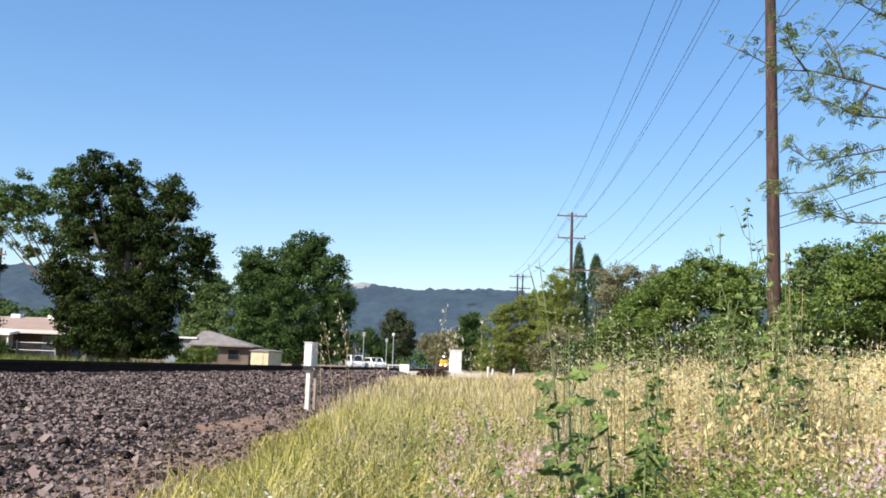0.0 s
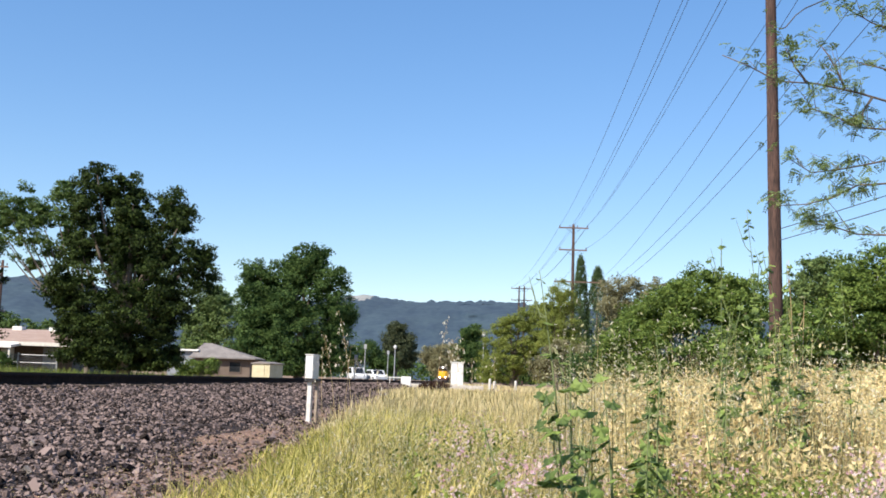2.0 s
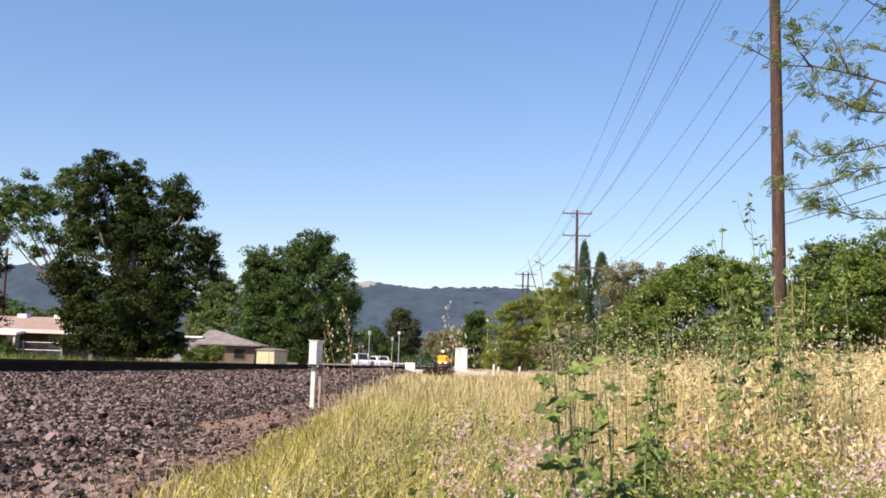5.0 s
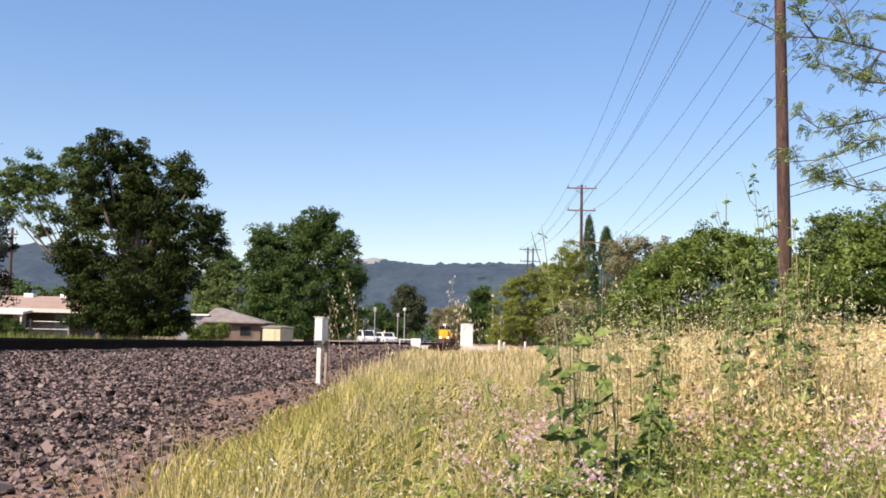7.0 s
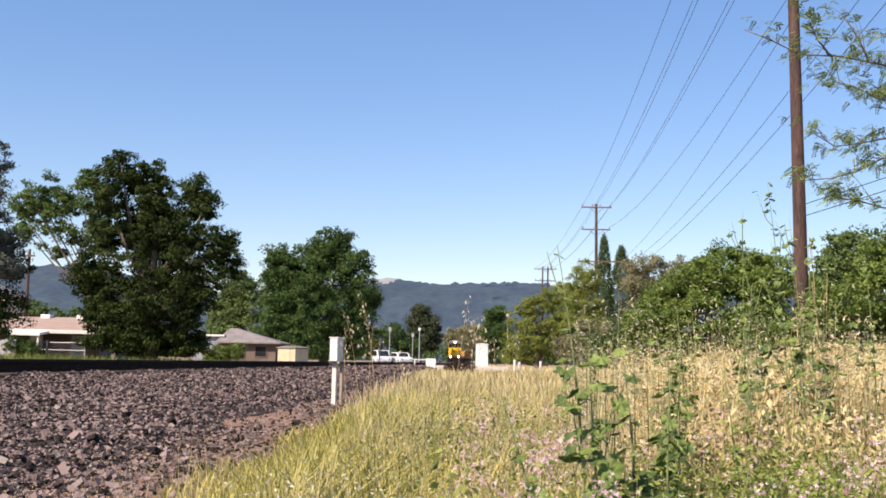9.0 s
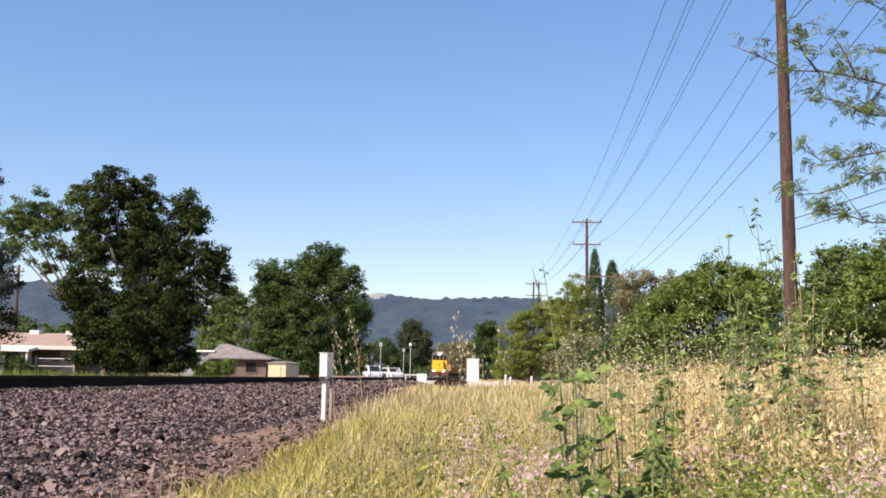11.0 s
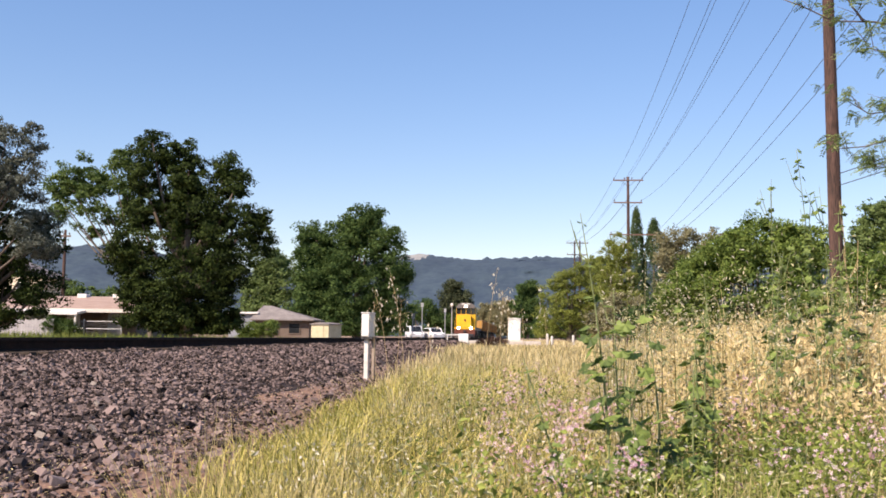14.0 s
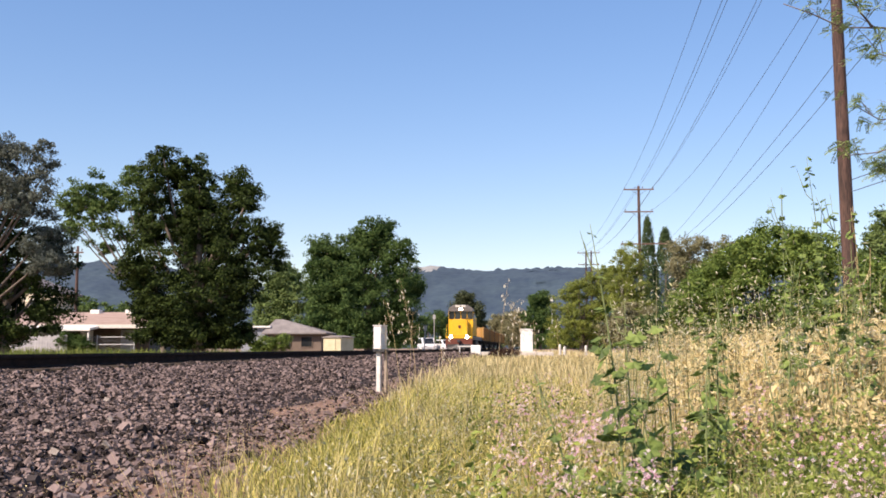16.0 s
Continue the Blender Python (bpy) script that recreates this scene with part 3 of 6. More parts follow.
def parked_car(x, y, rz, high, label):
    root = thing("parked_car", (x, y, 0.36), label, "car", "cars parked by the crossing", rz=rz)
    side = [(-2.2, 0.35), (2.2, 0.35), (2.25, 0.75), (2.1, 0.95), (1.15, 1.05), (0.55, high), (-1.5, high), (-2.1, 1.05), (-2.25, 0.8)]
    part("body", Build().prism(side, "y", -0.88, 0.88), M["car_white"], root, bevel=0.08, smooth=False)
    glass = [(0.98, 1.08), (0.5, high - 0.1), (-1.42, high - 0.1), (-1.9, 1.08)]
    for s in (-1, 1):
        part("side_window", Build().prism(glass, "y", s * 0.885 - 0.01, s * 0.885 + 0.01), M["glass"], root)
        part("headlight", Build().box(2.12, 2.25, s * 0.6 - 0.16, s * 0.6 + 0.16, 0.68, 0.82), M["grey_metal"], root, bevel=0.02)
        part("tail_light", Build().box(-2.26, -2.14, s * 0.66 - 0.12, s * 0.66 + 0.12, 0.8, 0.98), M["tail"], root, bevel=0.02)
        for wx in (-1.35, 1.35):
            wheel = part("wheel", Build().lathe([(0.32, -0.1), (0.34, -0.06), (0.34, 0.06), (0.32, 0.1)], 16, pose(wx, s * 0.82, 0.34, 90)), M["rubber"], root)
            part("rim", Build().lathe([(0.2, -0.01), (0.2, 0.01)], 12, pose(wx, s * 0.93, 0.34, 90)), M["grey_metal"], wheel)
    part("windscreen", Build().add([(1.13, -0.72, 1.06), (1.13, 0.72, 1.06), (0.6, 0.66, high - 0.05), (0.6, -0.66, high - 0.05), (1.17, -0.72, 1.06), (1.17, 0.72, 1.06), (0.64, 0.66, high - 0.05), (0.64, -0.66, high - 0.05)],
                               [(0, 1, 2, 3), (4, 7, 6, 5), (0, 4, 5, 1), (1, 5, 6, 2), (2, 6, 7, 3), (3, 7, 4, 0)]), M["glass"], root)
    return root


parked_car(-15.1, 140, -72, 1.85, "white sport utility car parked near the crossing")
parked_car(-12.6, 141, -66, 1.62, "white saloon car parked near the crossing")


# ---- houses ----
def window(root, x0, x1, y, z0, z1, trim="white"):
    frame_ = Build().box(x0 - 0.06, x1 + 0.06, y - 0.05, y, z0 - 0.06, z0).box(x0 - 0.06, x1 + 0.06, y - 0.05, y, z1, z1 + 0.06).box(x0 - 0.06, x0, y - 0.05, y, z0, z1).box(x1, x1 + 0.06, y - 0.05, y, z0, z1)
    w = part("window", frame_, M[trim], root)
    part("pane", Build().box(x0, x1, y - 0.02, y - 0.005, z0, z1), M["glass"], w)


def low_house():
    root = thing("low_house", (-23.6, 62, 0.0), "single-storey brown house with a low pinkish roof and white fascia", "house")
    part("wall", Build().box(-16, -0.5, 0.6, 9, -0.3, 2.25), M["wall_brown"], root)
    part("roof", Build().prism([(-1.3, 2.1), (4.8, 3.05), (9.7, 2.28), (9.7, 2.4), (4.8, 3.2), (-1.3, 2.24)], "x", -16.6, 0), M["roof_red"], root)
    part("fascia", Build().box(-16.6, 0.02, -1.37, -1.305, 2.02, 2.24), M["white_old"], root)
    part("awning", Build().prism([(-2.6, 1.85), (-1.4, 2.0), (-1.4, 2.14), (-2.6, 2.0)], "x", -7.2, -2.9), M["white"], root, "white awning over the porch")
    part("awning_post", Build().box(-3.1, -3.0, -2.5, -2.4, -0.1, 1.87), M["white_old"], root)
    part("awning_post", Build().box(-7.0, -6.9, -2.5, -2.4, -0.1, 1.87), M["white_old"], root)
    part("wall_panel", Build().box(-4.9, -4.1, 0.52, 0.598, 0.0, 1.9), M["white"], root, "white painted wall panel")
    part("door", Build().box(-2.3, -1.4, 0.55, 0.597, -0.1, 1.95), M["wall_blue"], root)
    window(root, -7.6, -6.2, 0.598, 0.9, 1.9)
    for x, y, z in ((-5.6, 4.4, 3.0), (-3.2, 4.4, 3.0)):
        part("roof_vent", Build().box(x - 0.32, x + 0.32, y - 0.3, y + 0.3, z - 0.1, z + 0.34), M["white"], root, "white box vent on the roof", bevel=0.04)


def grey_house():
    root = thing("grey_house", (-20.2, 86, 0.35), "low brown-grey house with a hipped grey shingle roof", "house")
    part("wall", Build().box(-2.6, 2.0, 0, 3.6, -0.3, 1.8), M["wall_brown"], root)
    part("roof", Build().add([(-3.0, -0.5, 1.75), (2.5, -0.5, 1.75), (2.5, 4.1, 1.75), (-3.0, 4.1, 1.75), (-2.4, 1.8, 2.95), (-1.7, 1.8, 2.95), (-3.0, -0.5, 1.65), (2.5, -0.5, 1.65), (2.5, 4.1, 1.65), (-3.0, 4.1, 1.65)],
                             [(0, 1, 5, 4), (1, 2, 5), (2, 3, 4, 5), (3, 0, 4), (6, 9, 8, 7), (0, 6, 7, 1), (1, 7, 8, 2), (2, 8, 9, 3), (3, 9, 6, 0)]), M["roof_grey"], root)
    part("annexe", Build().box(-5.0, -2.6, 0.4, 6, -0.3, 2.2), M["wall_blue"], root, "blue-grey flat-roofed annexe")
    part("annexe_roof", Build().box(-5.2, -2.4, 0.1, 6.2, 2.2, 2.35), M["white"], root, "white flat roof edge", bevel=0.02)
    for x in (-1.5, 0.3):
        window(root, x, x + 0.9, -0.002, 0.6, 1.4, "wall_brown")


def back_house():
    root = thing("back_house", (-43.2, 86, 0.3), "two-storey cream house half hidden behind trees", "house")
    part("wall", Build().box(-5, 1.6, 0, 4, -0.3, 5.2), M["wall_cream"], root)
    part("roof", Build().prism([(-5.5, 5.15), (-1.7, 6.6), (2.1, 5.15), (2.1, 5.3), (-1.7, 6.8), (-5.5, 5.3)], "y", -0.4, 4.4), M["roof_grey"], root)
    window(root, -0.6, 0.5, -0.002, 3.6, 4.7)
    window(root, -3.4, -2.3, -0.002, 3.6, 4.7)


def shed():
    root = thing("garden_shed", (-16.6, 82, 0.35), "small cream-yellow metal shed", "shed", rz=-24)
    part("body", Build().box(-0.7, 1.0, 0, 1.8, -0.3, 1.3), M["shed_yellow"], root, bevel=0.02)
    part("door", Build().box(-0.6, 0.5, -0.04, -0.001, -0.1, 1.2), M["shed_yellow"], root)
    part("roof", Build().prism([(-0.8, 1.3), (1.1, 1.3), (1.1, 1.36), (0.15, 1.5), (-0.8, 1.36)], "y", -0.1, 1.9), M["roof_grey"], root)


def wire_fence():
    root = thing("wire_fence", (-24, 60, 0.3), "grey metal post-and-rail wire fence by the house", "fence")
    for x in (-4.6, -2.3, 0):
        part("post", Build().tube([(x, 0, -0.3), (x, 0, 1.3)], 0.04, 8), M["grey_metal"], root)
    for z in (0.75, 1.2):
        part("rail", Build().tube([(-4.6, 0, z * 0.98), (0, 0, z * 0.98)], 0.022, 6), M["grey_metal"], root)
    mesh = Build()
    for i in range(46):
        x = -4.6 + i * 0.1
        mesh.tube([(x, 0, 0), (min(x + 0.6, 0), 0, 1.15)], 0.003, 3, False).tube([(x, 0, 1.15), (min(x + 0.6, 0), 0, 0)], 0.003, 3, False)
    part("mesh", mesh, M["grey_metal"], root)
    boards = thing("board_fence", (-29.9, 59, 0.3), "pale weathered upright board fence", "fence")
    for i in range(26):
        part("board", Build().box(-2.2 + i * 0.17, -2.04 + i * 0.17, -0.02, 0.02, -0.3, 1.25 + 0.06 * math.sin(i * 2.1)), M["board"], boards)


low_house(), grey_house(), back_house(), shed(), wire_fence()


# ---- trees ----
tree("oak_tree", (-18.6, 55.5, 0.3), [(-20.7, 11.1, 1.1), (-19.4, 10.8, 1.1), (-18.6, 9.5, 1.2), (-21.2, 9.4, 1.1), (-16.6, 9.8, 1.05), (-15.8, 8.9, 0.85), (-15.0, 7.3, 0.8), (-17.0, 8.0, 1.3), (-19.9, 8.2, 1.7), (-18.2, 7.6, 1.6), (-21.7, 7.4, 1.0), (-15.7, 7.1, 1.0),
     (-14.9, 6.1, 1.0), (-16.8, 6.0, 1.7), (-19.1, 5.8, 2.1), (-21.5, 5.7, 1.4), (-22.3, 4.9, 1.0), (-15.6, 4.6, 1.1), (-17.1, 3.9, 1.8), (-19.7, 3.4, 2.0), (-21.7, 3.9, 1.1), (-16.9, 2.2, 1.2), (-18.7, 1.8, 1.4), (-20.5, 2.1, 1.2), (-21.7, 2.8, 1.0), (-21.2, 1.4, 0.9), (-19.8, 1.0, 1.0), (-17.8, 1.0, 1.0), (-16.4, 1.4, 0.9)],
     "oak", "broad dense dark green oak behind the track", 1500, 24, 0.27, 0.24, 0.35, inner=0.4)
tree("maple_tree", (-21.6, 58.5, 0.3), [(-25.2, 9.8, 1.05), (-23.5, 9.2, 1.15), (-24.7, 7.9, 0.85), (-26.6, 9.0, 1.0), (-22.6, 9.9, 0.9), (-26.0, 7.8, 1.0), (-26.6, 10.0, 0.9), (-24.2, 10.3, 0.9), (-23.0, 8.3, 1.1), (-25.4, 8.8, 1.0), (-28.0, 9.3, 0.8), (-27.8, 8.2, 0.7), (-27.3, 9.9, 0.8), (-27.0, 8.0, 0.8), (-26.2, 10.6, 0.7), (-23.6, 10.9, 0.7), (-25.6, 7.0, 0.7)],
     "maple", "slender lighter green maple leaning out of the oak", 250, 20, 0.24, 0.26, 0.16, "bark_pale", top=7.5, inner=0.2)
tree("olive_tree", (-23.6, 40, 0.3), [(-22.2, 9.2, 1.0), (-21.0, 8.4, 0.85), (-20.6, 6.7, 0.9), (-21.6, 6.8, 1.2), (-23.6, 7.6, 1.9), (-24.6, 5.0, 2.2), (-20.1, 5.3, 0.9), (-20.0, 7.5, 0.6), (-20.0, 4.3, 0.8), (-21.2, 7.6, 1.0), (-20.4, 8.9, 0.6)],
     "grey_leaf", "grey-green tree with silvery upper leaves near the track", 420, 26, 0.22, 0.17, 0.22, floor=3.4, inner=0.35)
# darker lower half of the grey-green tree above, built as a separate crown
tree("bay_tree", (-22.2, 41.5, 0.3), [(-21.6, 4.8, 1.4), (-20.6, 3.8, 1.0), (-21.7, 2.3, 1.4), (-20.8, 1.7, 0.9), (-23.6, 3.4, 1.9), (-22.9, 5.6, 1.5), (-20.4, 5.0, 0.9), (-20.2, 2.6, 0.9), (-24.4, 4.8, 1.5), (-24.0, 2.2, 1.5), (-22.6, 1.4, 1.2), (-25.2, 6.4, 1.3)],
     "oak", "dense dark lower foliage of the grey-green tree near the track", 500, 26, 0.25, 0.2, 0.24)
tree("elm_tree", (-15.6, 95, 0.3), [(-15.3, 11.3, 1.8), (-13.3, 9.6, 1.9), (-12.2, 7.4, 1.7), (-13.7, 5.7, 2.3), (-20.1, 10.2, 1.5), (-17.6, 9.4, 2.1), (-18.9, 6.3, 2.2), (-16.1, 4.7, 2.4), (-19.2, 3.3, 1.8), (-12.9, 2.8, 1.9), (-16, 2.0, 1.8), (-15.6, 8.0, 2.6), (-16.8, 11.0, 1.3), (-14.4, 12.2, 1.0), (-18.9, 8.4, 1.8), (-17.4, 7.0, 2.0), (-20.4, 8.0, 1.3), (-20.6, 5.4, 1.6), (-20.2, 3.4, 1.6), (-18.0, 2.6, 1.7), (-14.4, 3.4, 1.9), (-12.4, 4.8, 1.5), (-11.6, 6.4, 1.1)],
     "elm", "broad rounded mid-green elm beyond the track", 1200, 28, 0.46, 0.34, 0.4, inner=0.4)
tree("ash_tree", (-25.8, 105, 0.3), [(-26.5, 8.3, 2.0), (-24.6, 6.2, 2.2), (-27.8, 5.2, 2.2), (-24.9, 3.4, 2.2), (-28, 2.8, 2)],
     "pale", "pale green leafy tree behind the houses", 420, 24, 0.42, 0.36, 0.3)
tree("garden_tree", (-47, 104, 0.3), [(-49, 4.6, 2.4), (-45.5, 4.2, 2.2), (-42.5, 3.6, 2.0), (-52, 5.5, 3.0), (-39.5, 3.4, 1.8), (-40.0, 5.0, 1.6), (-37.5, 5.2, 1.7), (-35.6, 4.4, 1.6), (-36.5, 3.0, 1.6)],
     "maple", "low green garden trees behind the house", 420, 24, 0.42, 0.36, 0.25)
tree("pine_tree", (-14.8, 210, 0.3), [(-15, 11.2, 1.5), (-16.2, 8.6, 2.2), (-13.4, 8.6, 2.2), (-14.6, 5.8, 3.2), (-12.6, 5.2, 2.0), (-17.4, 4.6, 2.4)],
     "pine", "dark rounded pine beyond the road crossing", 420, 26, 0.6, 0.5, 0.35)
tree("brown_tree", (-13.5, 485, 0.3), [(-18, 11.5, 5.6), (-11.0, 13.5, 6.0), (-5.2, 10.5, 5.2), (-13, 7, 6.5)],
     "brown_leaf", "dull brown-green tree far beyond the crossing", 300, 26, 1.4, 1.0, 0.6)
tree("dark_tree", (0.1, 150, 0.3), [(0.2, 7.9, 1.5), (-0.6, 5.6, 1.7), (0.9, 5.0, 1.8), (-0.2, 3.0, 1.9)],
     "elm", "narrow dark green tree beyond the crossing", 300, 24, 0.42, 0.36, 0.22)
tree("lime_tree", (4.8, 118, 0.3), [(4.4, 7.4, 1.5), (3.0, 5.8, 1.8), (6.4, 8.0, 1.7), (8.4, 8.8, 1.7), (7.7, 5.6, 2.0), (9.4, 6.6, 2.0), (4.6, 4.2, 2.3), (2.4, 3.6, 1.6), (9.6, 4.0, 2.0), (6.6, 3.2, 2.0), (2.2, 1.8, 1.3), (4.4, 1.8, 1.5), (8.0, 2.0, 1.6)],
     "yellow_leaf", "olive-green feathery rounded tree beside the line", 800, 32, 0.36, 0.26, 0.26, slim=0.45, inner=0.4)
tree("willow_tree", (7.0, 85, 0.2), [(7.3, 8.5, 0.9), (6.7, 7.6, 1.0), (7.9, 7.6, 1.0), (6.5, 6.2, 1.2), (7.9, 5.8, 1.2), (6.8, 4.6, 1.4), (8.2, 4.0, 1.2)],
     "yellow_leaf", "upright yellow-green willow near the poles", 360, 28, 0.26, 0.2, 0.16, slim=0.4)
def cypress(x, y, high, wide):
    root = thing("cypress_tree", (x, y, 0.2), "tall slim dark green cypress behind the poles", "tree", "pair of cypresses")
    part("trunk", Build().tube([(0, 0, -0.2), (0, 0, high * 0.5), (0, 0, high * 0.95)], [0.2, 0.12, 0.02], 8), M["bark"], root, smooth=True)
    n = 620
    h = RNG.random(n) ** 0.8
    w = wide * np.clip(np.minimum(h * 7, (1 - h) ** 0.55 * 1.15), 0.04, 1)
    a = RNG.uniform(0, 2 * math.pi, n)
    way = np.stack([np.cos(a), np.sin(a), 0.5 + 0 * a], axis=1)
    c = np.stack([np.cos(a) * w, np.sin(a) * w, h * high * 0.98 + 0.2], axis=1)
    at = np.repeat(c, 26, axis=0) + RNG.normal(size=(n * 26, 3)) * np.array([0.1, 0.1, 0.22])
    leaves("crown", at, 0.2, M["cypress"], root, 0.3, 0.4, out=np.repeat(way, 26, axis=0), single=True)


cypress(11.5, 110, 14.3, 1.15)
cypress(13.3, 110, 13.1, 1.6)
tree("grey_shrub", (9.4, 60, 0.2), [(8.6, 6.3, 1.15), (10.2, 6.0, 1.1), (9.2, 4.6, 1.5), (10.9, 4.4, 1.3), (8.2, 3.4, 1.2), (10, 2.6, 1.6), (11.3, 6.1, 0.9), (9.5, 6.9, 0.75), (8.0, 5.4, 0.9), (10.6, 7.0, 0.7), (12.2, 5.6, 1.0), (12.0, 6.6, 0.7)],
     "brown_leaf", "grey-brown half-bare shrub beyond the green bushes", 420, 20, 0.28, 0.2, 0.14, inner=0.2)
tree("brown_bush", (6.2, 66, 0.2), [(5.6, 2.6, 1.1), (6.9, 2.4, 1.1), (4.6, 1.8, 0.9)],
     "brown_leaf", "low brown bush below the willow", 150, 20, 0.25, 0.18, 0.1, category="bush")
tree("green_shrub", (7.2, 34, 0.1), [(7.4, 4.0, 1.0), (6.6, 3.4, 1.0), (6.0, 2.9, 1.0), (8.5, 3.6, 1.0), (5.0, 2.0, 0.9), (6.6, 2.0, 1.3), (8.4, 2.0, 1.3), (9.6, 3.1, 1.0), (9.0, 3.9, 0.8), (8.2, 4.1, 0.8), (10.1, 1.5, 1.1), (5.6, 1.1, 0.9)],
     "shrub", "large rounded bright green shrub beside the pole", 900, 26, 0.2, 0.15, 0.12, category="shrub", lift=0.6, inner=0.7)
tree("green_shrub", (10.0, 26, 0.1), [(10.1, 3.7, 0.9), (9.3, 2.8, 0.9), (11.0, 3.0, 1.0), (9.0, 1.7, 0.9), (10.4, 1.8, 1.1), (8.5, 1.1, 0.6), (8.1, 2.3, 0.6, -0.8), (7.7, 1.4, 0.8, -0.8), (11.5, 4.2, 0.8)],
     "shrub", "large bright green shrub at the field's edge", 700, 26, 0.18, 0.14, 0.1, category="shrub", lift=0.6, inner=0.7)
tree("far_hedge", (10, 46, 0.2), [(5.6, 1.5, 1.2), (7.6, 1.6, 1.3), (9.8, 1.8, 1.4), (12.2, 2.0, 1.5), (15, 2.2, 1.6), (18, 2.4, 1.8)],
     "elm", "dark green hedge behind the shrubs", 330, 24, 0.3, 0.24, 0.12, category="hedge", limbs=False)
tree("field_tree", (14.4, 41, 0.1), [(13.7, 5.4, 0.85), (14.8, 5.0, 1.0), (13.2, 4.2, 1.0), (14.6, 3.4, 1.2)],
     "pale", "green tree behind the shrubs", 260, 24, 0.25, 0.2, 0.14)
tree("brush_pile", (-2.0, 60, 0.2), [(-2.3, 0.55, 0.35), (-1.8, 0.5, 0.4), (-2.7, 0.4, 0.3), (-1.3, 0.4, 0.3)],
     "bark_leaf", "low dark brown heap of dead brush beside the track", 60, 14, 0.12, 0.14, 0.05, category="bush", floor=0.0)
tree("garden_bush", (-19.3, 75, 0.3), [(-19.9, 1.2, 0.7), (-18.8, 1.3, 0.75), (-20.7, 0.9, 0.6)],
     "shrub", "low bright green bush by the grey house", 150, 20, 0.18, 0.16, 0.08, category="bush", floor=0.0)
tree("garden_bush", (-27.6, 59.5, 0.3), [(-27.9, 1.2, 0.7), (-27.1, 1.0, 0.6)],
     "elm", "dark green bush in front of the low house", 130, 20, 0.18, 0.16, 0.08, category="bush", floor=0.0)
tree("far_hedge", (-18, 170, 0.3), [(-21, 3.5, 2.4), (-17, 5.0, 2.4), (-14, 3.0, 2.0), (-24, 4.2, 2.4)],
     "elm", "dark mixed trees beyond the crossing", 360, 24, 0.5, 0.4, 0.22)
tree("far_hedge", (6, 135, 0.3), [(2.4, 2.2, 1.5), (5, 2.0, 1.6), (8, 2.4, 1.7), (11, 3.4, 2.0), (14, 3.0, 2.0)],
     "elm", "dark hedge behind the yellow-green tree", 300, 24, 0.4, 0.36, 0.2)


def distant_wood():
    """A belt of far trees that closes the plain before the hills."""
    n = 2800
    x = RNG.uniform(-420, 420, n)
    y = RNG.uniform(490, 600, n)
    h = 5.0 + 4.5 * np.abs(np.sin(x * 0.06) * np.cos(x * 0.023 + 1)) 
    c = np.stack([x, y, h * RNG.uniform(0.1, 1.0, n) ** 0.7], axis=1)
    at = np.repeat(c, 10, axis=0) + RNG.normal(size=(n * 10, 3)) * 1.5
    ob = leaves("distant_wood", at, 2.0, M["elm"], None, 0.4, 0.8)
    tagged(ob, "belt of far green trees before the hills", "woods", kind="stuff")


distant_wood()


